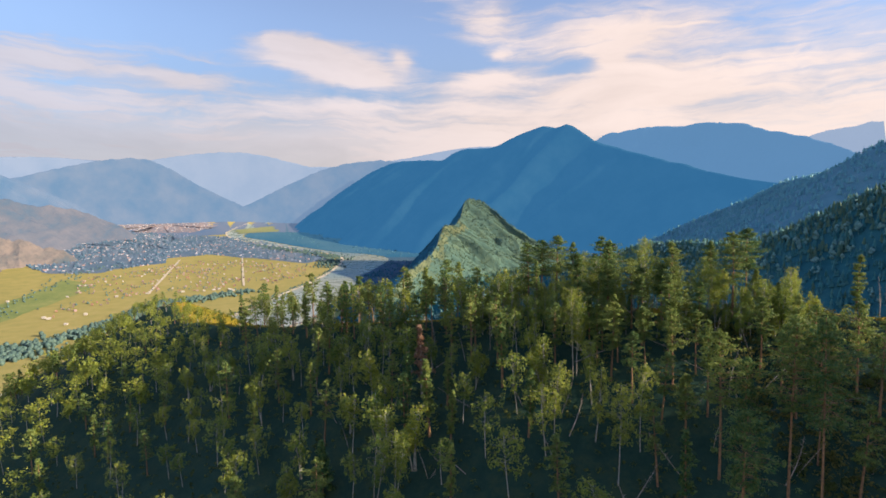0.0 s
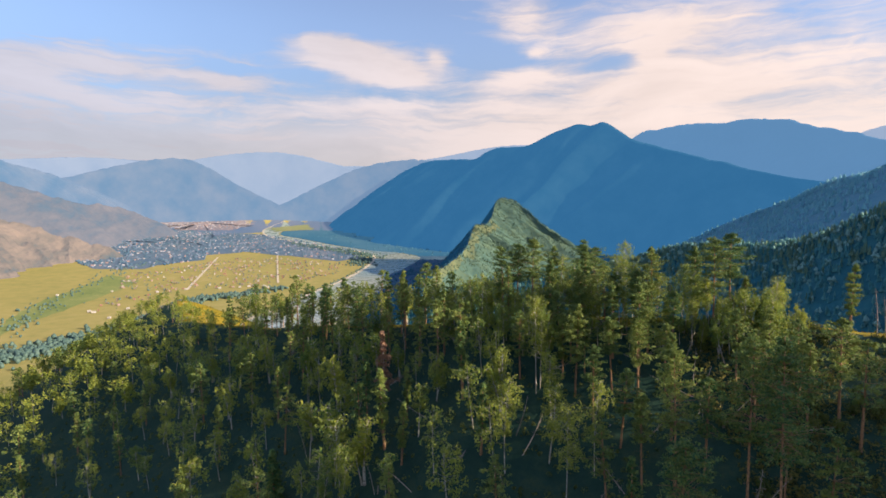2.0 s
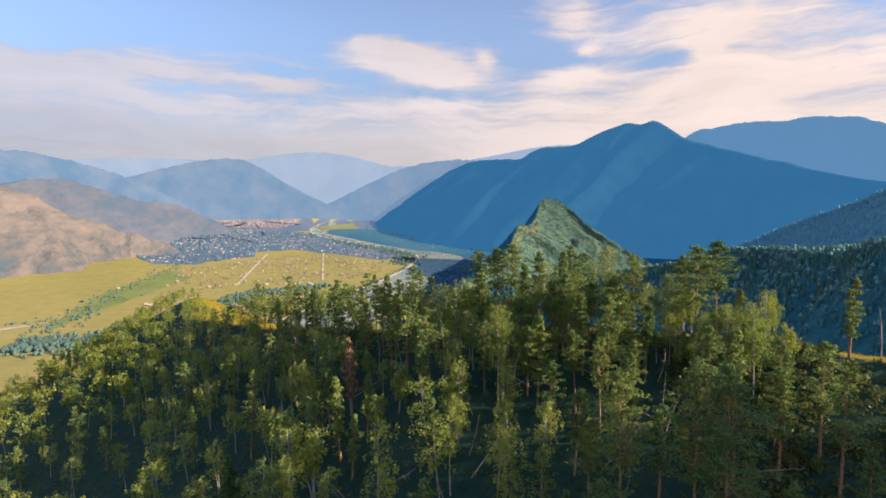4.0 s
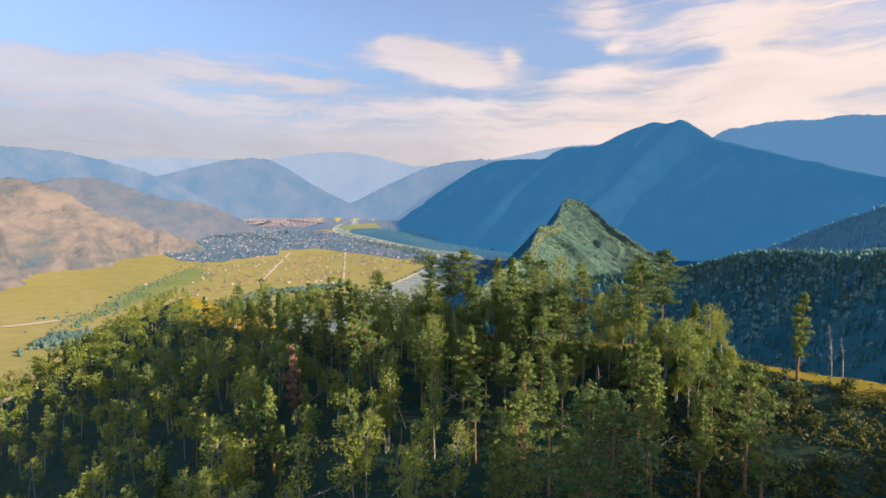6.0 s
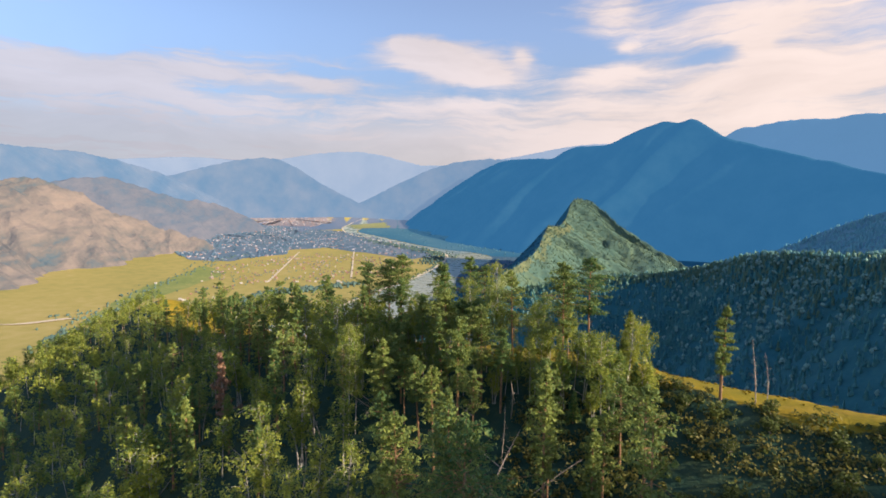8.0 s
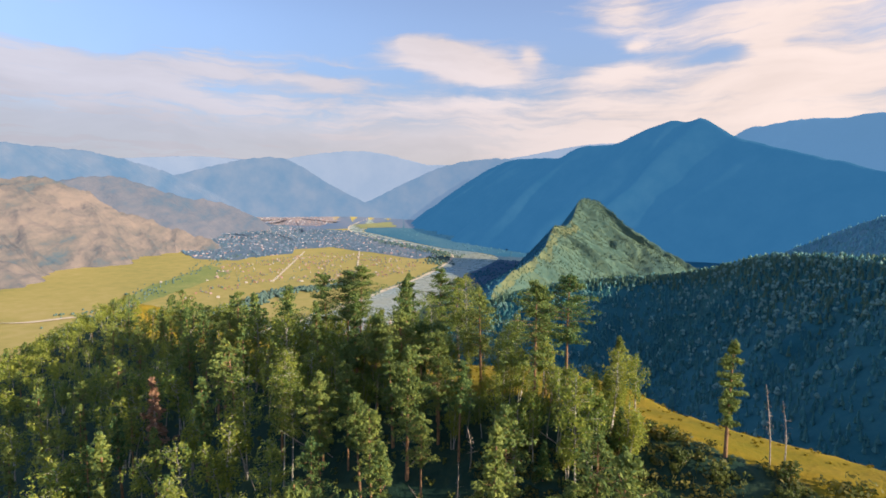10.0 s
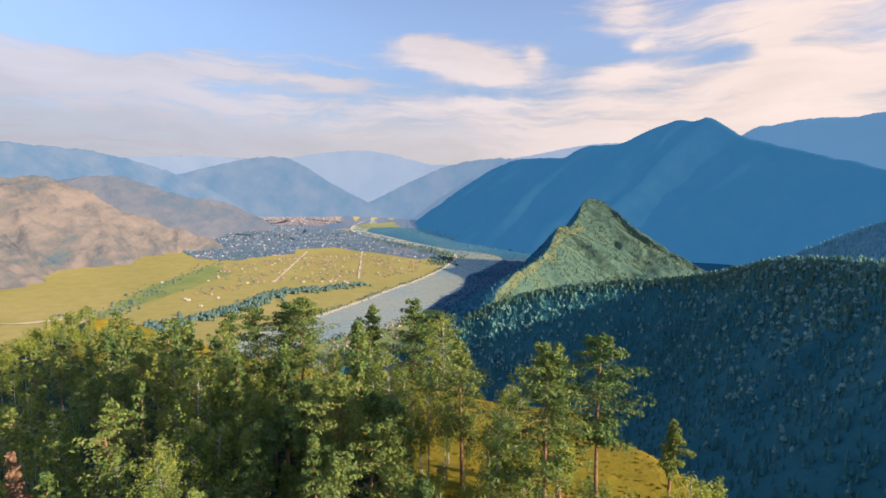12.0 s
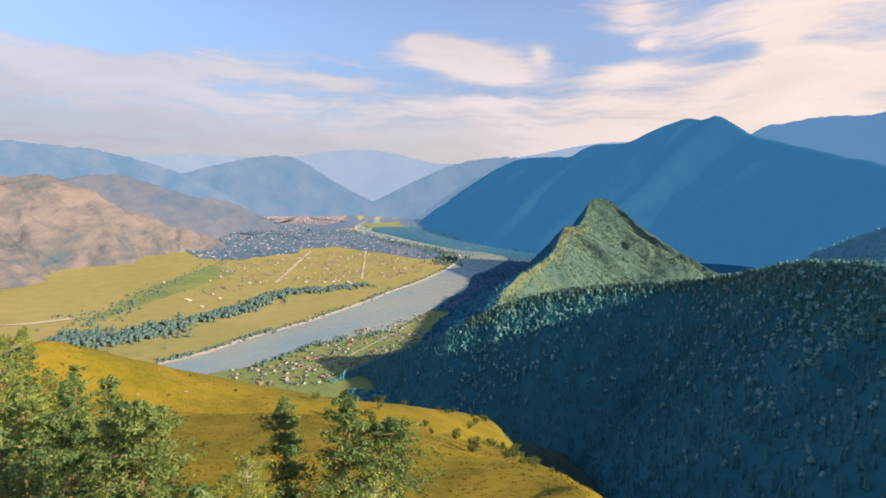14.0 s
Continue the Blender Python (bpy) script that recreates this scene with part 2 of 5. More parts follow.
# Floor under the conifers, tinted dark blue to imitate haze.
M_HFLOOR = ground_material("haze_blue_floor", (0.018, 0.118, 0.145), (0.028, 0.138, 0.165), (0.045, 0.158, 0.17), 0.02, 0.2)
# Haze over the ridge behind is mixed into this pale blue.
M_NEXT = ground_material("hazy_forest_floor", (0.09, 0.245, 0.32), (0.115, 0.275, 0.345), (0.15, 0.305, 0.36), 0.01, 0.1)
M_HILL = ground_material("wooded_hill", (0.055, 0.12, 0.11), (0.08, 0.142, 0.115), (0.115, 0.165, 0.10), 0.008, 0.06)
M_HILLGRASS = ground_material("dry_hill_grass", (0.10, 0.145, 0.095), (0.135, 0.165, 0.09), (0.165, 0.175, 0.09), 0.01, 0.06)
# Last colour of both slopes is their haze, as a weak bluish emission.
M_BROWN = slope_material("hazy_steppe_slope", (0.028, 0.06, 0.078), (0.095, 0.08, 0.064), (0.175, 0.132, 0.10), (0.05, 0.063, 0.083))
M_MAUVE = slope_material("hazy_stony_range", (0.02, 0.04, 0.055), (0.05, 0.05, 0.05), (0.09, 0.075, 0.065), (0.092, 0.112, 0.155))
# Third colour of each range is haze, put in as blue emission.
M_MAIN = backdrop_material("hazy_forest_mountain", (0.008, 0.028, 0.042), (0.02, 0.048, 0.06), (0.017, 0.08, 0.172), 0.006)
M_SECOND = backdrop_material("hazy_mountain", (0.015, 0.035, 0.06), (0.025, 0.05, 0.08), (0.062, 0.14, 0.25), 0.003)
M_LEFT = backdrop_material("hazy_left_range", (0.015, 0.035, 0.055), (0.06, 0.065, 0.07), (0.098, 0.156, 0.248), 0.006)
M_PALE = backdrop_material("pale_hazy_range", (0.03, 0.045, 0.07), (0.06, 0.07, 0.09), (0.185, 0.235, 0.325), 0.004)

M_HILLTREE = leaf_material("hill_woods", (0.07, 0.14, 0.11), (0.12, 0.18, 0.10), 0.3)
# Flank woods, with the hill's shade and blue haze in their colours.
M_FLANKFLOOR = ground_material("shade_haze_floor", (0.012, 0.12, 0.19), (0.02, 0.135, 0.205), (0.03, 0.15, 0.205), 0.006, 0.05)
M_FLANK = leaf_material("shade_haze_conifers", (0.014, 0.12, 0.185), (0.03, 0.15, 0.205), 0.1)
# Ridge trees far paler and bluer than needles: haze painted in.
M_NEXTTREE = leaf_material("hazy_ridge_woods", (0.16, 0.42, 0.50), (0.24, 0.50, 0.55), 0.2)
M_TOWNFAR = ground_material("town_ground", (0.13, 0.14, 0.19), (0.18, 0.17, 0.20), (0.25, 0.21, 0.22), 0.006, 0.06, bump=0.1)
# Garden green turned blue: haze over the town is in the colour.
M_TOWNGREEN = ground_material("hazy_town_gardens", (0.06, 0.12, 0.20), (0.10, 0.155, 0.22), (0.19, 0.20, 0.235), 0.003, 0.03, bump=0.1)
# Both plains emit a little blue in place of haze.
M_PLAINWOOD = backdrop_material("hazy_plain_woods", (0.012, 0.045, 0.06), (0.05, 0.085, 0.08), (0.02, 0.068, 0.125), 0.002)
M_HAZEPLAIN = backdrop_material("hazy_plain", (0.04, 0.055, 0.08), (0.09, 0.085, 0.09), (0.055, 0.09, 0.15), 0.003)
# Town roofs and walls are muted for haze.
M_TOWNROOF = ground_material("hazy_red_roofs", (0.28, 0.20, 0.20), (0.36, 0.255, 0.245), (0.44, 0.32, 0.30), 0.05, 0.4, bump=0.1)
M_TOWNWALL = ground_material("far_pale_walls", (0.34, 0.33, 0.37), (0.45, 0.43, 0.46), (0.56, 0.53, 0.55), 0.05, 0.4, bump=0.1)
M_TOWNGREY = ground_material("hazy_grey_roofs", (0.13, 0.175, 0.26), (0.18, 0.225, 0.32), (0.27, 0.305, 0.39), 0.05, 0.4, bump=0.1)
# Trees of the plain are painted lighter and bluer for haze.
M_PLAINTREE = leaf_material("hazy_plain_trees", (0.05, 0.17, 0.26), (0.08, 0.21, 0.28), 0.15)
# Town trees carry a blue haze tint.
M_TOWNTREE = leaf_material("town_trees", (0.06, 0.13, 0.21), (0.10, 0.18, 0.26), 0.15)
M_TUFT = leaf_material("dry_grass_blades", (0.19, 0.165, 0.016), (0.30, 0.22, 0.03), 0.5)
M_STONE = ground_material("pale_stone", (0.18, 0.17, 0.15), (0.27, 0.25, 0.22), (0.36, 0.34, 0.30), 1.0, 6.0)
M_SHRUB = leaf_material("shrub_leaves", (0.05, 0.085, 0.025), (0.17, 0.195, 0.05), 0.35)
M_SCRUB = leaf_material("scrub_leaves", (0.06, 0.08, 0.025), (0.22, 0.20, 0.055), 0.4)
M_VTREE = leaf_material("valley_trees", (0.075, 0.14, 0.13), (0.12, 0.19, 0.16), 0.15)
M_FIELD = ground_material("bright_field", (0.15, 0.19, 0.10), (0.20, 0.225, 0.11), (0.25, 0.25, 0.13), 0.004, 0.05, bump=0.1)
M_GREEN = ground_material("green_meadow", (0.13, 0.185, 0.062), (0.195, 0.235, 0.08), (0.27, 0.275, 0.10), 0.008, 0.06, bump=0.1)
# Woods of the bank, with shade and blue haze in the colour.
M_LOWWOOD = ground_material("shaded_low_woods", (0.03, 0.085, 0.15), (0.05, 0.11, 0.175), (0.09, 0.15, 0.20), 0.004, 0.05, bump=0.5, bump_dist=6)
M_SAND = ground_material("pale_sand", (0.42, 0.36, 0.26), (0.55, 0.47, 0.36), (0.62, 0.55, 0.44), 0.02, 0.3, bump=0.2)
M_WALLWOOD = ground_material("weathered_timber", (0.13, 0.10, 0.08), (0.20, 0.16, 0.13), (0.28, 0.24, 0.20), 0.2, 2.0, bump=0.2)
M_WALLWHITE = ground_material("pale_plaster", (0.30, 0.28, 0.26), (0.40, 0.37, 0.34), (0.50, 0.47, 0.44), 0.2, 2.0, bump=0.1)
M_ROOFGREY = ground_material("grey_roofing", (0.18, 0.19, 0.21), (0.26, 0.27, 0.29), (0.34, 0.35, 0.37), 0.2, 1.5, 0.7, 0.2)
M_ROOFRED = ground_material("rusty_roofing", (0.20, 0.11, 0.085), (0.28, 0.16, 0.12), (0.36, 0.23, 0.18), 0.2, 1.5, 0.7, 0.2)

# ---- terrain tools ----
LOOKOUT = Vector((67.0, 115.0, 8.0))
VALLEY = -420.0


def far(p):
    """Draws the distance together beyond 1.8 km, so that the whole valley lies within five kilometres."""
    dx, dy, dz = p[0] - LOOKOUT.x, p[1] - LOOKOUT.y, p[2] - LOOKOUT.z
    r = math.hypot(dx, dy)
    if r <= 1800.0:
        return (p[0], p[1], p[2])
    k = (1800.0 + 3000.0 * (1.0 - math.exp(-(r - 1800.0) / 3000.0))) / r
    return (LOOKOUT.x + dx * k, LOOKOUT.y + dy * k, LOOKOUT.z + dz * k)


def mesh_object(name, verts, faces, mat, smooth=False, parent=None):
    me = bpy.data.meshes.new(name)
    me.from_pydata(verts, [], faces)
    me.materials.append(mat)
    if smooth:
        me.polygons.foreach_set("use_smooth", [True] * len(me.polygons))
    ob = new(name, me)
    ob.parent = parent
    return ob


def grid_faces(n, m):
    return [(i * m + j, i * m + j + 1, (i + 1) * m + j + 1, (i + 1) * m + j) for i in range(n - 1) for j in range(m - 1)]


def from_lookout(azimuth, elevation, dist):
    a = radians(azimuth)
    return Vector((LOOKOUT.x + math.sin(a) * dist, LOOKOUT.y + math.cos(a) * dist, LOOKOUT.z + math.tan(radians(elevation)) * dist))


def spline(points, n):
    """n points along a smooth curve through the given ones."""
    pts = [Vector(p) for p in points]
    pts = [2 * pts[0] - pts[1]] + pts + [2 * pts[-1] - pts[-2]]
    out = []
    for k in range(n):
        u = k / (n - 1) * (len(pts) - 3)
        i = min(int(u), len(pts) - 4)
        t = u - i
        a, b, c, d = pts[i:i + 4]
        out.append(0.5 * ((2 * b) + (c - a) * t + (2 * a - 5 * b + 4 * c - d) * t * t + (3 * b - a - 3 * c + d) * t ** 3))
    return out


class Ridge:
    """A mountain: a crest line with a front and a back flank, cut by gullies."""

    def __init__(self, crest, front, back, gully, length, rough=0.0, n=220, seed=0.0, grain=60.0, calm=1.0):
        self.crest = spline([from_lookout(*c) for c in crest], n)
        self.front, self.gully, self.length, self.rough, self.seed = front, gully, length, rough, seed
        self.n, self.grain, self.calm = n, grain, calm
        self.back = back if isinstance(back, tuple) else (back, back)
        self.side = []
        for i in range(n):
            a, b = self.crest[max(0, i - n // 12)], self.crest[min(n - 1, i + n // 12)]
            t = (b - a)
            self.side.append(Vector((t.y, -t.x, 0)).normalized())
        along = 0.0
        self.along = [0.0]
        for i in range(1, n):
            along += (self.crest[i] - self.crest[i - 1]).to_2d().length
            self.along.append(along)

    def place(self, i, s):
        """The ground at crest sample i (may be a fraction), s metres to the front (or, below 0, to the back)."""
        k = min(int(i), self.n - 2)
        f = i - k
        c = self.crest[k].lerp(self.crest[k + 1], f)
        d = self.side[k].lerp(self.side[k + 1], f)
        u = self.along[k] * (1 - f) + self.along[k + 1] * f
        q = c + d * s
        back = float(np.interp(i / self.n, np.linspace(0, 1, len(self.back)), self.back))
        z = c.z - (self.front * s if s > 0 else -back * s)
        w = noise.noise(Vector((u / self.length * 0.6, s / self.length * 0.5, self.seed + 7))) * 0.9
        g = abs(noise.noise(Vector((u / self.length + w, s / self.length * 0.22, self.seed))))
        g2 = abs(noise.noise(Vector((u / self.length * 2.7 + w, s / self.length * 0.6, self.seed + 3))))
        z += self.gully * (1.0 if s > 0 else self.calm) * (0.5 - 1.6 * g - 0.6 * g2) * min(abs(s) / (self.length * 0.8), 1.0)
        z += self.rough * noise.fractal(Vector((q.x / self.grain, q.y / self.grain, self.seed)), 0.8, 2.1, 5)
        return (q.x, q.y, z)

    def build(self, name, mat, reach_back, m=50):
        """The sheet from the back flank over the crest down to below the valley floor."""
        verts, q = [], m // 4
        for i in range(self.n):
            i = min(i, self.n - 1.001)
            reach = max(60.0, self.crest[int(i)].z - VALLEY + self.gully + 40) / self.front
            behind = max(reach_back, (self.crest[int(i)].z - VALLEY + 40) / min(self.back)) if reach_back else 300
            steps = [-behind * (1 - j / q) ** 1.3 for j in range(q)] + [reach * (j / (m - q - 1)) ** 1.2 for j in range(m - q)]
            verts += [far(self.place(i, s)) for s in steps]
        return mesh_object(name, verts, grid_faces(self.n, m), mat, True)


# ---- the valley ----
def build_valley():
    rings = [40.0 * 1.045 ** k for k in range(196)]
    m = 181
    verts = []
    for r in rings:
        for j in range(m):
            a = 2 * math.pi * j / (m - 1)
            verts.append(far((LOOKOUT.x + math.sin(a) * r, LOOKOUT.y + math.cos(a) * r, VALLEY)))
    ob = mesh_object("ground", verts, grid_faces(len(rings), m), M_VALLEY, True)
    tagged(ob, "broad flat valley floor of yellow-green meadows and fields", "ground", kind="structure")


build_valley()


def evenly(pts, n):
    """n of the points at even steps of the way, measured as it is drawn together with distance."""
    flat = [Vector(far((p.x, p.y, VALLEY))) for p in pts]
    way = np.cumsum([0.0] + [(b - a).length for a, b in zip(flat, flat[1:])])
    want = np.linspace(0, way[-1], n)
    return [Vector((float(np.interp(w, way, [p.x for p in pts])), float(np.interp(w, way, [p.y for p in pts])), 0)) for w in want]


def strip(name, left, right, mat, lift, n=160, across=6):
    a, b = evenly(spline([(*p, 0) for p in left], 4 * n), n), evenly(spline([(*p, 0) for p in right], 4 * n), n)
    verts = []
    for p, q in zip(a, b):
        for j in range(across):
            c = p.lerp(q, j / (across - 1))
            verts.append(far((c.x, c.y, VALLEY + lift)))
    return mesh_object(name, verts, grid_faces(n, across), mat, True)


LEFT_BANK = [(-1090, 880), (-1040, 1080), (-980, 1245), (-938, 1368), (-917, 1554), (-857, 1809), (-812, 2230), (-795, 2553), (-761, 2933), (-758, 3452), (-804, 4030), (-889, 4480), (-1125, 4927), (-1559, 5426), (-2144, 6154), (-3059, 7424), (-3924, 9181), (-4510, 10817), (-5623, 14236), (-8505, 23517)]
RIGHT_BANK = [(-930, 850), (-880, 1050), (-807, 1213), (-753, 1286), (-724, 1402), (-690, 1537), (-626, 1642), (-539, 1771), (-501, 2134), (-497, 2402), (-471, 2715), (-534, 3183), (-499, 3480), (-458, 4156), (-522, 4462), (-777, 4809), (-1105, 5072), (-1682, 5827), (-2427, 6926), (-3206, 8116), (-3850, 10200), (-5100, 14300), (-8000, 23800)]
river = strip("water", LEFT_BANK, RIGHT_BANK, M_WATER, 1.5, 240)
tagged(river, "wide grey-blue river winding through the valley", "river", kind="structure")

# ---- mountains ----
R_SIDE = Ridge([(-26.8, -18.9, 1250), (-23.2, -17.3, 1310), (-19.5, -16.0, 1260), (-15.7, -14.75, 1200), (-10.1, -12.2, 1180), (-4.0, -9.9, 1180), (4.75, -8.25, 1175), (12.64, -7.3, 1150), (17.33, -5.95, 1090), (20.77, -5.06, 1020), (26.14, -4.87, 950), (31.87, -4.3, 806), (41.93, 0.77, 719), (53.81, 4.27, 676), (68.61, 5.77, 671), (82.44, 3.56, 671)], 0.78, 0.5, 26.0, 150.0, 2.0, 240, 1.0)
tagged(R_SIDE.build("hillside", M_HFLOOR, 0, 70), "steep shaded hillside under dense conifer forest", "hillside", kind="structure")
R_CONE = Ridge([(-16.94, -16.95, 1280), (-13.18, -14.54, 1400), (-9.9, -12.1, 1560), (-8.2, -10.6, 1700), (-7.5, -9.2, 1900), (-5.5, -7.25, 2250), (-3.46, -5.95, 2550), (-2.25, -4.65, 2800), (-1.7, -3.1, 2980), (-1.15, -2.25, 3080), (0.1, -2.1, 3220), (0.8, -0.9, 3380), (1.3, 0.55, 3520), (2.3, 0.78, 3600), (3.4, 0.42, 3660), (4.2, -0.5, 3680), (5.9, -1.75, 3660), (7.8, -2.95, 3600), (9.7, -4.2, 3520), (11.8, -5.4, 3430), (13.9, -6.4, 3340), (16.5, -7.0, 3200)], 0.62, (0.45, 0.45, 0.5, 0.6, 0.95, 1.3, 1.35, 1.35, 1.35, 1.2, 1.0, 0.9), 62.0, 130.0, 9.0, 300, 2.0, 60.0, 0.15)
HILL = R_CONE.build("hill", M_HILL, 100, 90)
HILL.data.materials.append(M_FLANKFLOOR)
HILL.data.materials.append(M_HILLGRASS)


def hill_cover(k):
    """Woods on the flank with its shade painted in, dry grass along the lower ribs of the crest, open woods elsewhere.
    """
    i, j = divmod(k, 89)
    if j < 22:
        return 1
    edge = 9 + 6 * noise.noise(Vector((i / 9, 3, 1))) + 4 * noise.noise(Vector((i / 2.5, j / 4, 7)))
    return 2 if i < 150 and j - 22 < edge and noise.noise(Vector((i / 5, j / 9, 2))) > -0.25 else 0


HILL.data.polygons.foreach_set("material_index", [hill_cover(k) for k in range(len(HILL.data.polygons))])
tagged(HILL, "pointed wooded hill with a sharp sunlit ridge", "hill", kind="structure")
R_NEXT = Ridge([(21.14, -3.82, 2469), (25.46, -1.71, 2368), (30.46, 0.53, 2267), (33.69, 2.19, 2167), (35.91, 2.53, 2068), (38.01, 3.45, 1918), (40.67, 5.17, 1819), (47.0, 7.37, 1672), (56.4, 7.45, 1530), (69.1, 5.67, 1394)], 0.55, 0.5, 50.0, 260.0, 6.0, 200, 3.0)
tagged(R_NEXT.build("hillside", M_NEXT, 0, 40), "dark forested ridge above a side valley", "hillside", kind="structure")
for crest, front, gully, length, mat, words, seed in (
    ([(-20.12, -0.25, 26000), (-13.39, 1.9, 19000), (-10.9, 2.4, 15500), (-9.1, 3.65, 12500), (-7.3, 4.5, 10800), (-5.5, 5.05, 9600), (-2.3, 5.2, 8000), (-0.8, 5.25, 7300), (1.42, 6.35, 6700), (4.74, 6.55, 6300), (7.37, 7.68, 6100), (10.15, 8.63, 6000), (11.65, 8.38, 5900), (12.85, 8.68, 5800), (14.31, 7.86, 5700), (15.7, 6.85, 5600), (17.8, 6.1, 5400), (21.0, 5.1, 5150), (24.3, 4.05, 4900), (27.7, 3.0, 4700), (33.0, 1.8, 4450), (40.0, 0.6, 4300)], 0.75, 210.0, 900.0, M_MAIN, "great forested mountain, blue with haze, with a rounded double peak", 4.0),
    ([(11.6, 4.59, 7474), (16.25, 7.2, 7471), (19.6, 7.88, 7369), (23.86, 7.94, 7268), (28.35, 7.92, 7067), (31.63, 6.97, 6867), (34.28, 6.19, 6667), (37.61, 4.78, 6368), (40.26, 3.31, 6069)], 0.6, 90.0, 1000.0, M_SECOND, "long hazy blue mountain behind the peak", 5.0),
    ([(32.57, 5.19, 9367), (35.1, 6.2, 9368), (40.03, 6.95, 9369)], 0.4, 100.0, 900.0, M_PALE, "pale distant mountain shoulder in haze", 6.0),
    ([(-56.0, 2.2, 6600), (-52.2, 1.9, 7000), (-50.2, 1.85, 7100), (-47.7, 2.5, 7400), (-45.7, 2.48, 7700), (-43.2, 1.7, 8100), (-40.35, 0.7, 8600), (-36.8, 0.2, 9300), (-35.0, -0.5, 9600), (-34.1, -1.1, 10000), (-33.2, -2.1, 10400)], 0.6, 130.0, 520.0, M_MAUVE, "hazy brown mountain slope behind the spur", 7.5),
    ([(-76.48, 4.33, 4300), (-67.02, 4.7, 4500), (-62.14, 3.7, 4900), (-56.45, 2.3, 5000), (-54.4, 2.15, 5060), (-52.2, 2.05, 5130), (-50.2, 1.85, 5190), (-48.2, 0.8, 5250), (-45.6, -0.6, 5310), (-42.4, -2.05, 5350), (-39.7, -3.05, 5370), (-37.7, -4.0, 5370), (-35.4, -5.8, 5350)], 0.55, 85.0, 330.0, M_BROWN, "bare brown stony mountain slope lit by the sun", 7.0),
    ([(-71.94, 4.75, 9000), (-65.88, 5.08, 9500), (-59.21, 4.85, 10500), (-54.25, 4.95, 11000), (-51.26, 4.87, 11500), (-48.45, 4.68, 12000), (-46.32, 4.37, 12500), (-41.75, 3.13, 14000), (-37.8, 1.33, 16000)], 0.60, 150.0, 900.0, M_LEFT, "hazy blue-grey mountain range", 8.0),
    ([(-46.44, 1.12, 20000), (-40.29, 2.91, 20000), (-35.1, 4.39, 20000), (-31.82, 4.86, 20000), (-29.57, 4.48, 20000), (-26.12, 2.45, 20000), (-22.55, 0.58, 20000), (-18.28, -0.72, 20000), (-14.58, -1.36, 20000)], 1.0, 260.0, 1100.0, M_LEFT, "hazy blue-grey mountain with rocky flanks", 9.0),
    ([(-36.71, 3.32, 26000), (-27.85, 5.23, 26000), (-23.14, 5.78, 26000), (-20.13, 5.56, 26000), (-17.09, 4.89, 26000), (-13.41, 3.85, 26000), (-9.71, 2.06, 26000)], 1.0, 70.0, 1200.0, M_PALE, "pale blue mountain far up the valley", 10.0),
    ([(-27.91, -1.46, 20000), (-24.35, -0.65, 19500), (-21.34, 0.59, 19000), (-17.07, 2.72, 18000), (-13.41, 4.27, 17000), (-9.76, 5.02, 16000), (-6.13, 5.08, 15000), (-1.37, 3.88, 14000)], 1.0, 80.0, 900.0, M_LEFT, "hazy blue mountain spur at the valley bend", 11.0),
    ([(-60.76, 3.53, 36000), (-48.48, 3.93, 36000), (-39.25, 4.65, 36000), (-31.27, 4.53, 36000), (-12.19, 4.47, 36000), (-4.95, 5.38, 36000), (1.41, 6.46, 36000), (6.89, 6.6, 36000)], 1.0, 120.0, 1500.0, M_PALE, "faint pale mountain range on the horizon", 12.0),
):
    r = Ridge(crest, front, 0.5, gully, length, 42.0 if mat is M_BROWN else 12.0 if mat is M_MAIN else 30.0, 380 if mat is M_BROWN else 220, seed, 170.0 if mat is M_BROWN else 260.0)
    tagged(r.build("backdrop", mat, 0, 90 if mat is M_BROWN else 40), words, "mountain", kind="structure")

# ---- the near ridge ----
# Beyond x 150 the crest is unseen; its rise is added to shade the slope.
CREST = [(480, -30, 140), (330, 20, 90), (200, 70, -18), (130, 104, -25), (97, 116, -25), (72, 130, -25.5), (30, 150, -29), (0, 168, -36), (-60, 205, -46), (-115, 237, -51), (-143, 277, -50), (-200, 300, -75), (-420, 330, -190)]
SPUR = [(-143, 277, -52), (-172, 323, -70), (-170, 420, -138), (-112, 540, -204), (-62, 638, -245), (-25, 718, -305), (0, 800, -370), (20, 930, -440)]

EDGE = [(480, -20, 0), (330, 25, 0), (150, 92, 0), (114, 117, 0), (93, 138, 0), (82, 170, 0), (67, 222, 0), (58, 320, 0), (28, 420, 0), (-4, 560, 0), (-30, 650, 0), (20, 800, 0), (60, 1000, 0)]


def nearest_on(line, x, y):
    """Signed distance to a crest line (over 0 on its left) and the crest's height there."""
    best = None
    for a, b in zip(line, line[1:]):
        vx, vy = b[0] - a[0], b[1] - a[1]
        t = max(0.0, min(1.0, ((x - a[0]) * vx + (y - a[1]) * vy) / (vx * vx + vy * vy)))
        px, py = a[0] + vx * t, a[1] + vy * t
        d = math.hypot(x - px, y - py)
        if best is None or d < best[0]:
            best = (d, a[2] + (b[2] - a[2]) * t, vx * (y - a[1]) - vy * (x - a[0]))
    return (best[0] if best[2] > 0 else -best[0]), best[1]


def smooth(x, a, b):
    t = max(0.0, min(1.0, (x - a) / (b - a)))
    return t * t * (3 - 2 * t)


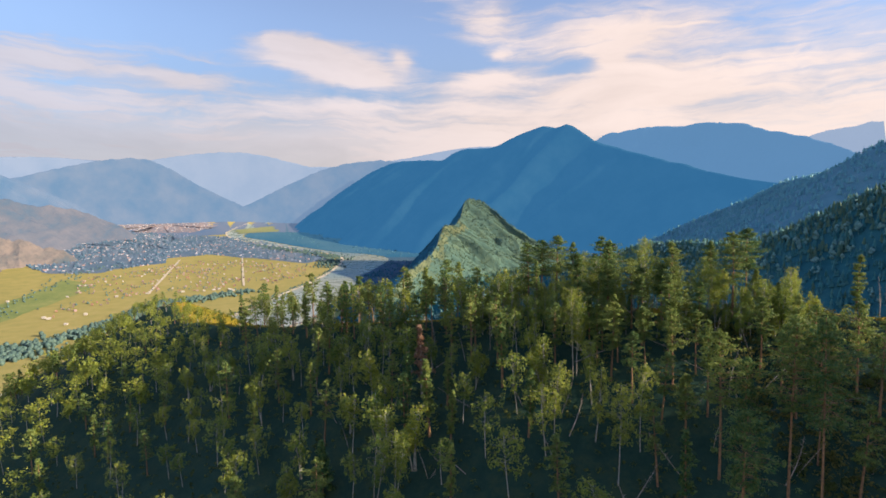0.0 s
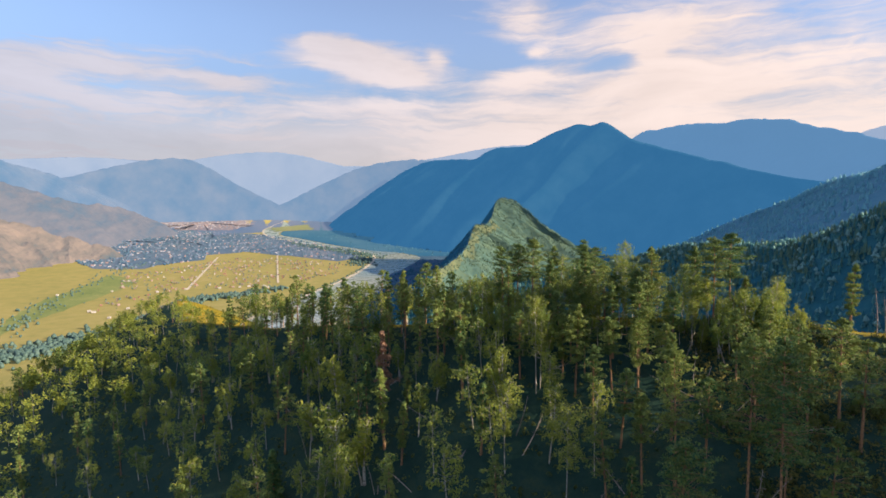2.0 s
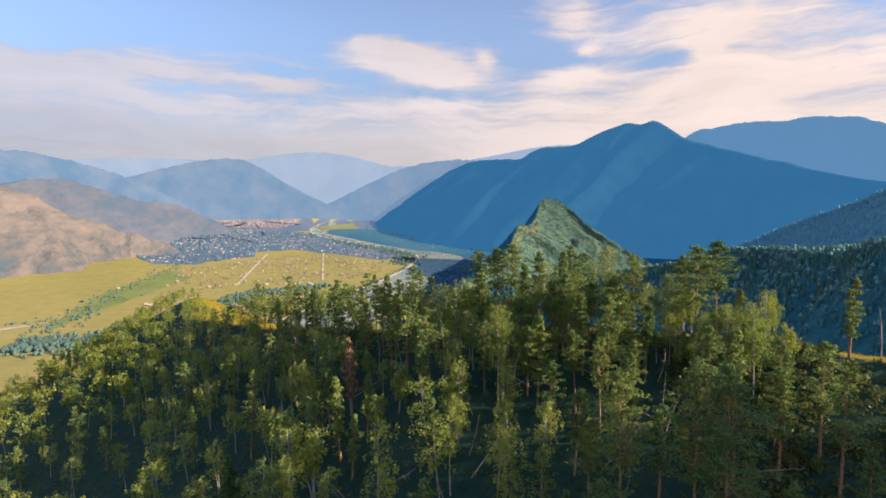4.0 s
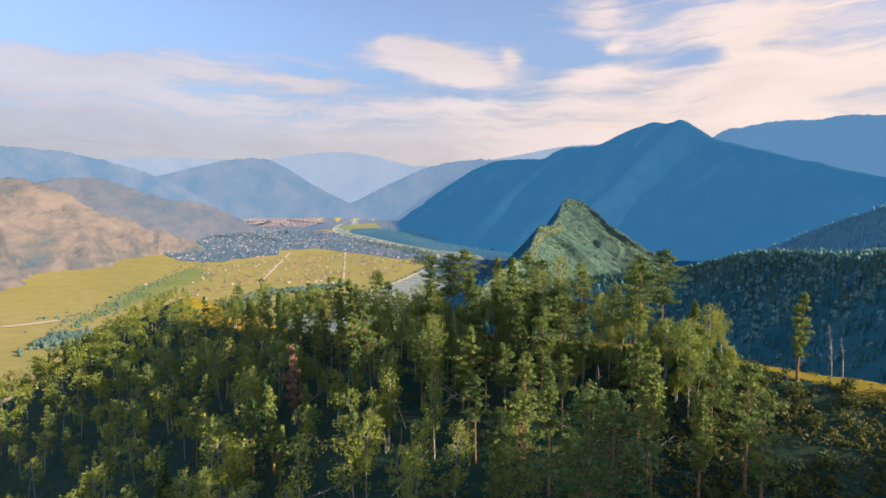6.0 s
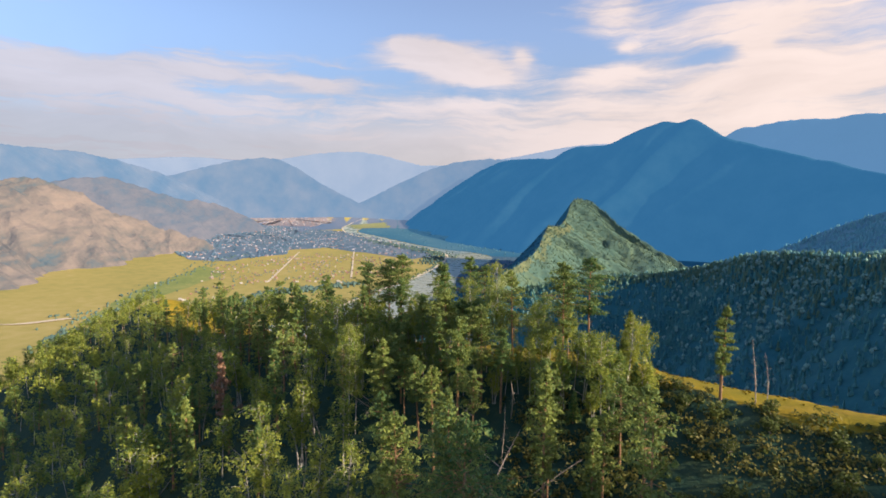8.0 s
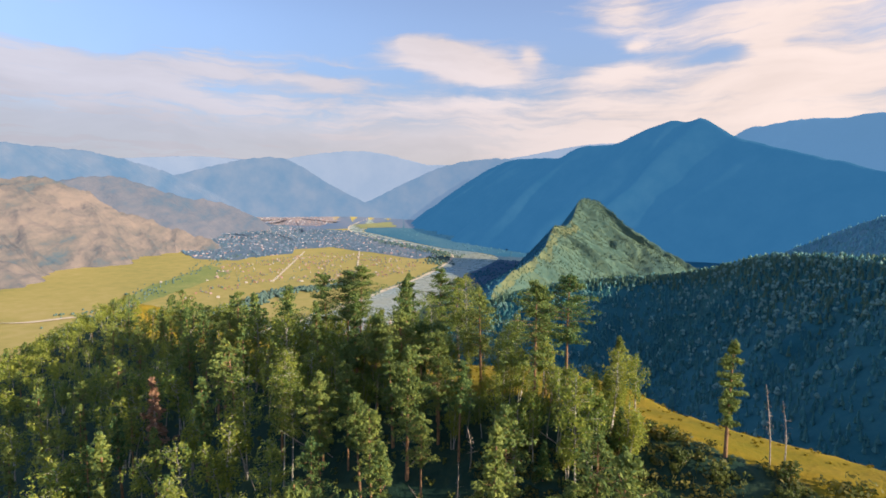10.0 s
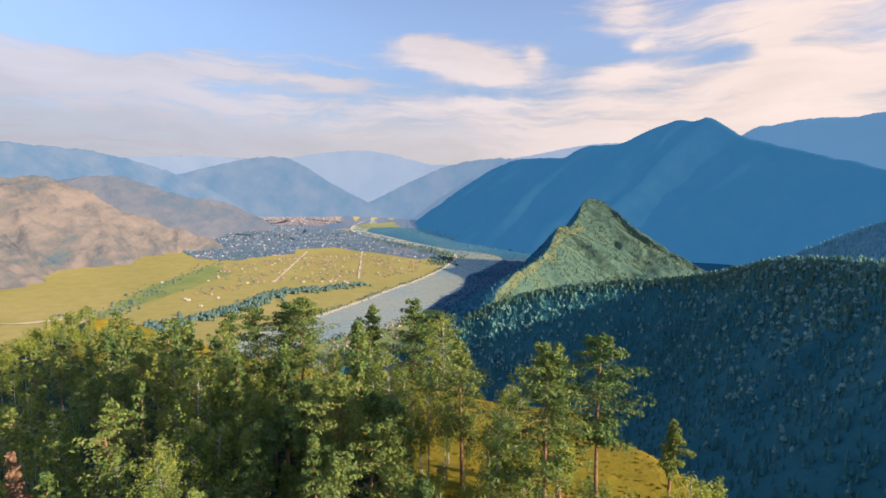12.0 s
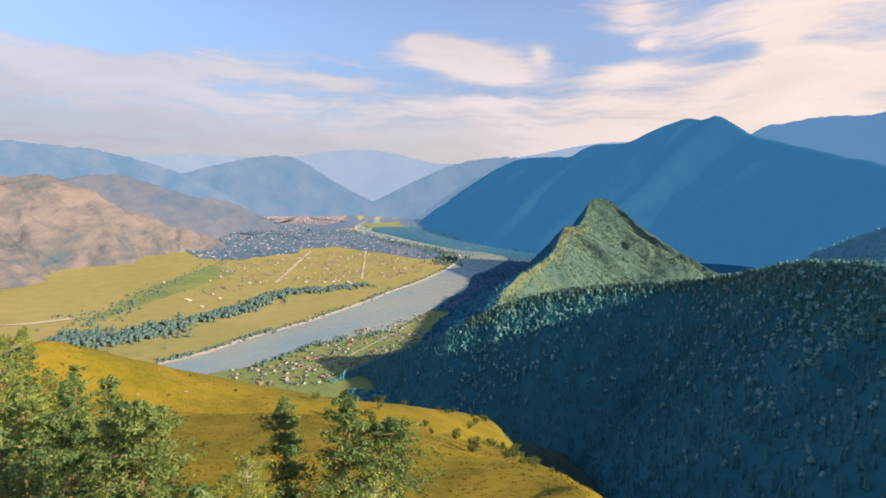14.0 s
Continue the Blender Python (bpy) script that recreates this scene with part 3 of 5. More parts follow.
def ridge_height(x, y):
    s, zc = nearest_on(CREST, x, y)
    if s > 0:  # the slope towards the camera
        k = 0.60
        z = zc - k * (math.sqrt(s * s + 20) - 4.5)
    else:
        s = -s
        k = 0.44 - 0.2 * smooth(x, -110, 0)
        z = zc - k * s - (0.48 - k) * max(0.0, math.sqrt((max(s - 80, 0)) ** 2 + 100) - 10)
    e, _ = nearest_on(EDGE, x, y)
    e = -e
    if e > 0:
        z -= 0.75 * (math.sqrt(e * e + 16) - 4)
    b, zb = nearest_on(SPUR, x, y)
    zb -= 0.6 * (math.sqrt(b * b + 100) - 10)
    h = max(0.0, 12 - abs(z - zb))
    z = max(z, zb) + h * h / 48
    z += 1.3 * noise.fractal(Vector((x / 30, y / 30, 4.0)), 0.9, 2.0, 5)
    return max(z, VALLEY - 5)


def build_ridge():
    xs = list(range(-620, -260, 20)) + list(range(-260, 0, 4)) + list(range(0, 140, 2)) + list(range(140, 200, 4)) + list(range(200, 600, 20))
    ys = list(range(-420, 40, 20)) + list(range(40, 80, 4)) + list(range(80, 170, 2)) + list(range(170, 320, 4)) + list(range(320, 1000, 12))
    verts = [(x, y, ridge_height(x, y)) for x in xs for y in ys]
    ob = mesh_object("hill_ridge", verts, grid_faces(len(xs), len(ys)), M_GRASS, True)
    cover = []
    for x, y, _z in verts:
        s, _ = nearest_on(CREST, x, y)
        e, _ = nearest_on(EDGE, x, y)
        wob = 5 * noise.noise(Vector((x / 14, y / 14, 9.0)))
        wooded = smooth(s + wob, *((-1.5, 4.5) if x < 60 else (-0.5, 4.0)))
        wooded = max(wooded, smooth(-e, 20 + wob + 50 * smooth(y, 130, 180), 32 + wob + 50 * smooth(y, 130, 180)) if y < 600 else 0.0)
        # Far spur is coloured dark too, to pass for shaded hillside.
        cover.append(max(wooded, smooth(-e, 4, 12) if y > 480 else 0.0, smooth(y, 620, 660)))
    ob.data.attributes.new("cover", "FLOAT", "POINT").data.foreach_set("value", cover)
    tagged(ob, "grassy mountain ridge in dry yellow-green meadow", "hill", kind="structure")


build_ridge()
# ---- trees ----
rng = np.random.default_rng(11)


def tube(verts, faces, path, radii, sides=6):
    """A tapered, bent stem along a path."""
    base = len(verts)
    for i, (p, r) in enumerate(zip(path, radii)):
        a, b = path[max(0, i - 1)], path[min(len(path) - 1, i + 1)]
        d = (Vector(b) - Vector(a)).normalized()
        u = d.orthogonal().normalized()
        w = d.cross(u)
        for k in range(sides):
            t = 2 * math.pi * k / sides
            verts.append(tuple(Vector(p) + (u * math.cos(t) + w * math.sin(t)) * r))
    for i in range(len(path) - 1):
        for k in range(sides):
            a, b = base + i * sides + k, base + i * sides + (k + 1) % sides
            faces.append((a, b, b + sides, a + sides))
    verts.append(tuple(path[-1]))
    tip = len(verts) - 1
    for k in range(sides):
        faces.append((base + (len(path) - 1) * sides + k, base + (len(path) - 1) * sides + (k + 1) % sides, tip))


def leaves(g, clumps, size, slim=0.5, outward=0.7, droop=0.0):
    """Many small leaves in clumps of (centre, radius across, radius up, count); outward turns their faces away from the clump's heart."""
    pts, ways = [], []
    for c, ra, rz, count in clumps:
        d = g.normal(size=(count, 3))
        d /= np.linalg.norm(d, axis=1, keepdims=True)
        ways.append(d)
        pts.append(np.array(c) + d * g.uniform(0.25, 1.0, (count, 1)) ** 0.5 * (ra, ra, rz))
    pts, ways = np.concatenate(pts), np.concatenate(ways)
    n = len(pts)
    face = ways * outward + g.normal(size=(n, 3)) * 0.42 + (0, 0, 0.2)
    face /= np.linalg.norm(face, axis=1, keepdims=True)
    u = g.normal(size=(n, 3)) - (0, 0, 2 * droop)
    u -= face * np.sum(u * face, axis=1, keepdims=True)
    u /= np.linalg.norm(u, axis=1, keepdims=True)
    w = np.cross(face, u)
    s = g.uniform(0.6, 1.3, (n, 1)) * size
    u, w = u * s, w * s * slim
    quad = np.stack([pts - u, pts - w * 0.9 + u * 0.1, pts + u, pts + w], 1).reshape(-1, 3)
    return quad, np.arange(4 * n).reshape(-1, 4)


def make_tree(kind, label, stem, stem_mat, crown, crown_mat, extra=()):
    root = new(kind)
    tagged(root, label, "tree" if "bush" not in kind else "bush", "trees on the ridge" if "bush" not in kind else "bushes on the ridge")
    mesh_object("trunk", stem[0], stem[1], stem_mat, True, root)
    if crown is not None:
        mesh_object("crown", crown[0].tolist(), crown[1].tolist(), crown_mat, False, root)
    return root


def bent_path(g, h, lean, wob, n=9):
    a = g.uniform(0, 6.28)
    px, py = g.uniform(-1, 1, 2) * wob
    return [(math.cos(a) * lean * h * (i / n) ** 1.3 + px * math.sin(3 * i / n), math.sin(a) * lean * h * (i / n) ** 1.3 + py * math.sin(2.3 * i / n), h * i / n - (0.6 if i == 0 else 0)) for i in range(n + 1)]


def at_height(path, z):
    for a, b in zip(path, path[1:]):
        if b[2] >= z:
            t = (z - a[2]) / (b[2] - a[2])
            return Vector(a).lerp(Vector(b), t)
    return Vector(path[-1])


def pine(seed, h=17.0, low=0.42, spread=0.17, round_top=True, fine=0):
    """A pine: bare trunk, spreading limbs and flat tufts of needles along them. fine: 0 far off, 1 near, 2 nearest."""
    g = np.random.default_rng(seed)
    v, f = [], []
    path = bent_path(g, h, 0.03, 0.3)
    tube(v, f, path, [0.23 * (1 - 0.85 * i / 9) + 0.02 for i in range(10)], 8)
    clumps = []
    whorls, along, count = ((12, (1.0, 0.55), 14), (int(0.95 * h), (1.0, 0.62), 25), (int(0.85 * h), (1.0, 0.68, 0.38), 44))[fine]
    heavy = g.uniform(0, 6.28)  # the side with the longer limbs
    for k in range(whorls):
        t = min(1.0, max(0.0, k / (whorls - 1) + g.uniform(-0.02, 0.02)))
        z = h * (low + (0.97 - low) * t)
        c = at_height(path, z)
        reach = h * spread * ((math.sin(math.pi * (0.22 + 0.70 * t)) if round_top else (1.02 - t)) * g.uniform(0.65, 1.25))
        for j in range(int(g.integers(3, 5))):
            a = 6.28 * j / 4 + g.uniform(-0.7, 0.7) + k * 1.1
            r = reach * g.uniform(0.4, 1.15) * (1 + 0.3 * math.cos(a - heavy))
            rise = r * g.uniform(-0.1, 0.45) if t > 0.3 else r * g.uniform(-0.35, 0.1)
            tip = c + Vector((math.cos(a) * r, math.sin(a) * r, rise))
            tube(v, f, [tuple(c), tuple(c.lerp(tip, 0.55) + Vector((0, 0, 0.06 * r))), tuple(tip)], [0.06 * (1.2 - t), 0.04, 0.012], 3)
            for q in along:
                side = Vector((g.normal(), g.normal(), 0)) * 0.14 * r
                k2 = g.uniform(0.65, 1.25)
                clumps.append((c.lerp(tip, q) + side * q + Vector((0, 0, 0.15)), (0.19 * reach + 0.28) * k2, 0.36 * k2, int(count * k2)))
    for _ in range(9):  # bare lower stubs
        z = h * g.uniform(0.2, low)
        a = g.uniform(0, 6.28)
        c = at_height(path, z)
        r = g.uniform(0.5, 1.7)
        tube(v, f, [tuple(c), tuple(c + Vector((math.cos(a) * r, math.sin(a) * r, g.uniform(-0.4, 0.3))))], [0.03, 0.008], 4)
    clumps.append((at_height(path, h * 0.985), 0.5, 0.7, count * 2))
    return (v, f), leaves(g, clumps, (0.34, 0.25, 0.205)[fine], (0.44, 0.46, 0.42)[fine], 0.75)


def birch(seed, h=13.0, low=0.35, spread=0.14, stems=1, fine=0):
    g = np.random.default_rng(seed)
    v, f, clumps = [], [], []
    count = (18, 24, 36)[fine]
    for s in range(stems):
        path = bent_path(g, h * (1 - 0.12 * s), 0.06 + 0.10 * s, 0.5)
        if s:
            path = [(x + 0.35 * s, y, z) for x, y, z in path]
        hh = path[-1][2]
        tube(v, f, path, [0.12 * (1 - 0.88 * i / 9) + 0.012 for i in range(10)], 7)
        n = int((4.6 * h if fine else 34) if stems == 1 else (2.9 * h if fine else 20))
        for k in range(n):
            t = (k + g.uniform(0, 1)) / n
            z = hh * (low + (0.98 - low) * t)
            c = at_height(path, z)
            reach = hh * spread * (0.35 + 0.65 * math.sin(math.pi * (0.12 + 0.8 * t))) * g.uniform(0.3, 1.35)
            a = g.uniform(0, 6.28)
            tip = c + Vector((math.cos(a) * reach, math.sin(a) * reach, reach * g.uniform(0.0, 0.7)))
            tube(v, f, [tuple(c), tuple(c.lerp(tip, 0.5) + Vector((0, 0, 0.12 * reach))), tuple(tip)], [0.035, 0.02, 0.006], 3)
            sz = g.uniform(0.65, 1.35) * (0.9 if fine else 1.1)
            clumps.append((tip - Vector((0, 0, 0.45 * sz)), 0.48 * sz, 0.95 * sz, int(count * sz)))
            clumps.append((c.lerp(tip, 0.55), 0.45, 0.55, count // 2))
        clumps.append((Vector(path[-1]), 0.4, 0.8, count))
    return (v, f), (leaves(g, clumps, (0.225, 0.165, 0.125)[fine], 0.6, 0.8, 0.25))


def young_fir(seed, h=9.0):
    g = np.random.default_rng(seed)
    v, f, clumps = [], [], []
    path = bent_path(g, h, 0.02, 0.1)
    tube(v, f, path, [0.12 * (1 - 0.9 * i / 9) + 0.01 for i in range(10)], 6)
    for k in range(70):
        t = (k + 0.5) / 70
        z = h * (0.12 + 0.86 * t)
        a = k * 2.4 + g.uniform(-0.4, 0.4)
        r = h * 0.2 * (1.03 - t) ** 0.8 * g.uniform(0.5, 1.1)
        c = at_height(path, z)
        clumps.append((c + Vector((math.cos(a) * r, math.sin(a) * r, -0.1 * r)), 0.28 * r + 0.25, 0.32, 17))
        clumps.append((c + Vector((math.cos(a) * r, math.sin(a) * r, 0)) * 0.5, 0.3, 0.3, 7))
    return (v, f), leaves(g, clumps, 0.27, 0.5)


def bush(seed, h=2.6):
    g = np.random.default_rng(seed)
    v, f, clumps = [], [], []
    for k in range(9):
        a, r = g.uniform(0, 6.28), h * g.uniform(0.15, 0.55)
        top = Vector((math.cos(a) * r, math.sin(a) * r, h * g.uniform(0.45, 0.95)))
        tube(v, f, [(0, 0, -0.3), tuple(top * 0.55 + Vector((0, 0, 0.1))), tuple(top)], [0.05, 0.03, 0.01], 4)
        clumps.append((top, 0.30 * h, 0.24 * h, 30))
        clumps.append((top * 0.6, 0.26 * h, 0.24 * h, 16))
    return (v, f), leaves(g, clumps, 0.22, 0.6)


def snag(seed, h=11.0, twigs=46):
    g = np.random.default_rng(seed)
    v, f = [], []
    path = bent_path(g, h, 0.08, 0.4)
    tube(v, f, path, [0.105 * (1 - 0.85 * i / 9) + 0.012 for i in range(10)], 6)
    for _ in range(twigs):
        z = h * g.uniform(0.3, 0.97)
        c = at_height(path, z)
        a, r = g.uniform(0, 6.28), g.uniform(0.5, 1.9) * (1.15 - z / h)
        tip = c + Vector((math.cos(a) * r, math.sin(a) * r, r * g.uniform(-0.3, 0.5)))
        tube(v, f, [tuple(c), tuple(c.lerp(tip, 0.5) + Vector((0, 0, 0.1))), tuple(tip)], [0.03, 0.02, 0.006], 3)
    return v, f


BUILDS = {}
for fine in (0, 1, 2):
    tail = "+" * fine
    for i, (h, low, sp) in enumerate(((18.0, 0.45, 0.17), (17.0, 0.38, 0.18), (15.0, 0.32, 0.16), (19.0, 0.52, 0.15))):
        a = pine(100 + i, h, low, sp, True, fine)
        BUILDS["pine" + tail, i] = ("pine_tree", "tall Scots pine with bare orange trunk and layered crown", a[0], M_PINEBARK, a[1], M_PINE, h)
    for i, (h, st, low) in enumerate(((13.0, 1, 0.42), (12.0, 2, 0.36), (11.0, 1, 0.5), (14.0, 1, 0.34), (10.0, 3, 0.38))):
        a = birch(200 + i, h, low if fine else low + 0.06, 0.155 if fine else 0.23, st, fine)
        BUILDS["birch" + tail, i] = ("birch_tree", "slender white-stemmed birch with light green drooping leaves", a[0], M_BIRCHBARK, a[1], M_BIRCH, h)
    a = pine(350, 14.0, 0.30, 0.115, True, fine)
    BUILDS["lone" + tail, 0] = ("pine_tree", "lone pine with an uneven narrow crown on the grassy crest", a[0], M_PINEBARK, a[1], M_PINE, 14.0)
    for i, h in enumerate((15.0, 13.0)):
        a = pine(300 + i, h, 0.30, 0.095, True, fine)
        BUILDS["slim" + tail, i] = ("pine_tree", "slim young pine with narrow pointed crown", a[0], M_PINEBARK, a[1], M_PINE, h)
for i, h in enumerate((9.0, 8.0)):
    BUILDS["fir", i] = ("young_pine_tree", "bushy young pine covered in green needles to the ground", *((lambda a: (a[0], M_PINEBARK, a[1], M_PINE))(young_fir(400 + i, h))), h)
for i, h in enumerate((2.6, 2.2, 3.2)):
    BUILDS["bush", i] = ("bush", "low leafy green bush on the slope", *((lambda a: (a[0], M_DEADBARK, a[1], M_SHRUB))(bush(500 + i, h))), h)
for i, h in enumerate((12.0, 10.0)):
    BUILDS["snag", i] = ("dead_tree", "bare grey dead tree with broken twigs", snag(600 + i, h), M_DEADBARK, None, None, h)
BUILDS["red", 0] = ("dying_pine_tree", "dying pine with reddish-brown dry needles", *((lambda a: (a[0], M_DEADBARK, a[1], M_DRY))(pine(700, 12.0, 0.3, 0.13, False, 1))), 12.0)
FIRST = {}


def plant(kind, i, x, y, height=None, turn=0.0, lean=0.0):
    if (kind + "+", i) in BUILDS and math.hypot(x - 60, y - 130) < 40:  # the stand on the dome is seen from close by
        kind += "++" if math.hypot(x - 50, y - 134) < 18 or kind == "lone" else "+"
    name, label, stem, stem_mat, crown, crown_mat, h0 = BUILDS[kind, i]
    k = (height or h0) / h0
    m = Matrix.LocRotScale((x, y, ridge_height(x, y) - 0.1), Euler((lean, 0, turn)), (k, k, k))
    if (kind, i) not in FIRST:
        FIRST[kind, i] = ob = make_tree(name, label, stem, stem_mat, crown, crown_mat)
        ob.matrix_basis = m
    else:
        ob = copy_thing(FIRST[kind, i], Matrix())
        ob.matrix_basis = m
    return ob


# Trees that stand out: kind, variant, x, y, height of the top above sea of the valley frame
MARKED = [
    ("lone", 0, 93, 116.5, -11.5), ("snag", 0, 97.5, 115.5, -16), ("snag", 1, 98.9, 115.2, -17.8), ("pine", 0, 74.3, 126.7, -5.5), ("pine", 1, 69.6, 124.6, -6.5),
    ("pine", 1, 24.6, 149.6, -10), ("pine", 0, 32.6, 148.6, -8), ("pine", 3, 28.5, 151.5, -9.5), ("red", 0, -6, 136, -31), ("slim", 0, 53.5, 103.5, -23),
    ("birch", 1, -11, 108, -47), ("birch", 2, -73, 140, -67), ("fir", 1, -29, 119, -54), ("birch", 0, 22.9, 105.5, -32), ("slim", 1, 73.4, 97, -22.5),
    ("slim", 1, 67.5, 97.7, -17), ("birch", 4, 83.3, 122.6, -16), ("birch", 1, 80, 121, -14.5), ("pine", 2, -8.2, 157.5, -26), ("pine", 1, -16.5, 158.2, -28), ("pine", 0, 51.6, 158, -11), ("slim", 1, 39.8, 160, -10.8), ("slim", 1, 70.9, 136.6, -9.4), ("pine", 2, 60, 135.5, -9.3), ("birch", 3, 55.9, 135.8, -13.3), ("slim", 0, 49.8, 132.8, -15.3), ("birch", 1, 38, 147, -17), ("birch", 3, 31.6, 122.4, -21.7), ("slim", 1, 38.5, 118.1, -20), ("pine", 2, 55.4, 123.9, -14.5), ("pine", 1, 0.8, 175, -17.4),
    ("pine", 1, 0.4, 160.7, -19.5),
    ("pine", 3, 4.6, 168, -17.5), ("pine", 2, -3.5, 157, -20.5), ("slim", 1, -9.4, 130, -34.5), ("birch", 3, 56.4, 144.5, -8.5), ("pine", 2, 47.4, 157.5, -9),
    ("birch", 0, 52, 134.7, -11), ("birch", 2, 75.5, 111.5, -16), ("birch", 3, 21, 105, -36), ("birch", 1, -15.4, 108, -48), ("pine", 2, 44.3, 75.9, -30), ("pine", 3, 60, 80, -17.5), ("pine", 3, 58, 85, -18), ("pine", 0, 50, 92, -22), ("birch", 3, 39, 101, -31), ("birch", 0, 33, 96, -33),
    ("birch", 3, 30.6, 121.5, -19), ("pine", 0, 47.5, 130.5, -13), ("slim", 0, 54.2, 128.2, -14), ("pine", 2, 10.5, 158, -18), ("birch", 2, 40, 152, -13), ("slim", 0, 82, 136.8, -16.8), ("birch", 1, 73, 119, -17), ("birch", 4, 77, 117, -18.5),
]
TALL = {}


def plant_tall(kind, i, x, y, h, turn):
    """A tall tree of its own build, so that its needles and leaves keep their size."""
    near = y > 118 and x > 15
    key = kind, i, round(h / 3), near
    if key not in TALL:
        size = 3.0 * round(h / 3)
        a = birch(800 + len(TALL), size, 0.4, 0.14, 2 if i == 1 else 1, 2 if near else 1) if kind == "birch" else pine(800 + len(TALL), size, 0.5 if i in (0, 3) else 0.4 if near or kind == "slim" else 0.6, (0.23 if near else 0.145) if kind == "pine" else (0.12 if near else 0.085), True, 2 if near else 1)
        name, label, _s, stem_mat, _c, crown_mat, _h = BUILDS[kind, i]
        BUILDS["tall" + kind, i + 10 * len(TALL)] = (name, label, a[0], stem_mat, a[1], crown_mat, size)
        TALL[key] = ("tall" + kind, i + 10 * len(TALL))
    plant(*TALL[key], x, y, h, turn)


placed = []
for n, (kind, i, x, y, top) in enumerate(MARKED):
    height = max(3.0, top - ridge_height(x, y))
    if (height > 1.25 * BUILDS[kind, i][6] or (y > 118 and x > 15)) and kind in ("pine", "slim", "birch"):
        plant_tall(kind, i, x, y, height, n * 1.9)
    else:
        plant(kind, i, x, y, height, n * 1.9)
    placed.append((x, y))


def scatter():
    spots = []
    for n in range(40000):
        if n < 14000:  # close stand round the crest
            x, y = rng.uniform(-40, 90), rng.uniform(70, 185)
        else:
            x, y = rng.uniform(-240, 100), rng.uniform(45, 310)
        s, zc = nearest_on(CREST, x, y)
        if s < -9 or s > 125 or (x > 8 and s < -2.5 and rng.random() < 0.8):
            continue
        if x < -80 and s < -3 + 6 * smooth(-x, 125, 150) + 2 * math.sin(x * 0.3):
            continue
        if x > 80 and s < 45 or (x > 70 and s < -3):
            continue
        near = (4.3 + 1.1 * smooth(4 - s, 0, 6) if n < 14000 else 5.2) + 1.2 * smooth(s, 10, 40) + 2.6 * smooth(s, 35, 70) + 3.0 * max(0.0, noise.noise(Vector((x / 16, y / 16, 3.0))))
        if any((x - a) ** 2 + (y - b) ** 2 < near ** 2 for a, b in placed):
            continue
        if 25 < x < 84 and s > 6 and rng.random() < 0.6 + 0.28 * smooth(x, 35, 60):
            continue
        placed.append((x, y))
        spots.append((x, y, s))
    spots.sort(key=lambda p: math.hypot(p[0] - 45, p[1] - 125))
    rest = {"birch": [], "pine": []}
    for n, (x, y, s) in enumerate(spots):
        if rng.random() < (0.2 if s > 12 else 0.14 if x > 5 else 0.42):
            kind, i = [("pine", 0), ("pine", 1), ("pine", 2), ("slim", 0), ("slim", 1)][int(rng.integers(0, 5))]
            h = rng.uniform(13, 19.5)
        elif rng.random() < 0.08:
            kind, i, h = "snag", int(rng.integers(0, 2)), rng.uniform(7, 12)
        else:
            kind, i = "birch", int(rng.integers(0, 5))
            h = rng.uniform(9.5, 15.5)
            if 35 < x < 84 and s > 9 and rng.random() < 0.8:
                kind, i, h = "pine", 3 if rng.random() < 0.6 else 0, rng.uniform(13, 18)
        if x < -80:
            h = min(h, 7 + 0.12 * s)
        turn, lean = rng.uniform(0, 6.28), rng.uniform(-0.05, 0.05) if kind != "snag" else rng.uniform(-0.5, 0.5)
        if n < 330:
            plant(kind, i, x, y, h, turn, lean)
        else:
            rest["pine" if kind in ("pine", "slim") else "birch"].append((kind if kind != "snag" else "birch", i, x, y, h, turn))
    for kind, spots in rest.items():
        bulk(kind, spots)


def bulk(kind, spots):
    """The far trees of the ridge, joined: thinner crowns with larger leaves."""
    for part, pick, mats in (("woods", 4, {"pine": M_PINE, "birch": M_BIRCH}), ("stems", 2, {"pine": M_PINEBARK, "birch": M_BIRCHBARK})):
        allv, allf, base = [], [], 0
        for k, i, x, y, h, turn in spots:
            b = BUILDS[k, i]
            v = np.array(b[pick][0], float)
            f = b[pick][1]
            if part == "woods":
                q = v.reshape(-1, 4, 3)[::3]
                c = q.mean(1, keepdims=True)
                v = (c + (q - c) * 1.65).reshape(-1, 3)
                f = np.arange(len(v)).reshape(-1, 4).tolist()
            else:
                v, f = v[:73], [p for p in f if max(p) < 72]
            v = v * (h / b[6]) * (np.array((1.25, 1.25, 1.0)) if part == "woods" else 1.0)
            c, s = math.cos(turn), math.sin(turn)
            v = np.stack([v[:, 0] * c - v[:, 1] * s + x, v[:, 0] * s + v[:, 1] * c + y, v[:, 2] + ridge_height(x, y)], 1)
            allv.append(v)
            allf += [tuple(n + base for n in p) for p in f]
            base += len(v)
        ob = mesh_object("woods" if part == "woods" else "woods_stems", np.concatenate(allv).tolist(), allf, mats[kind], part == "stems")
        tagged(ob, "dense %s wood on the slope of the ridge" % kind if part == "woods" else "thin %s stems of the wood on the slope" % kind, "woods", kind="stuff")


scatter()


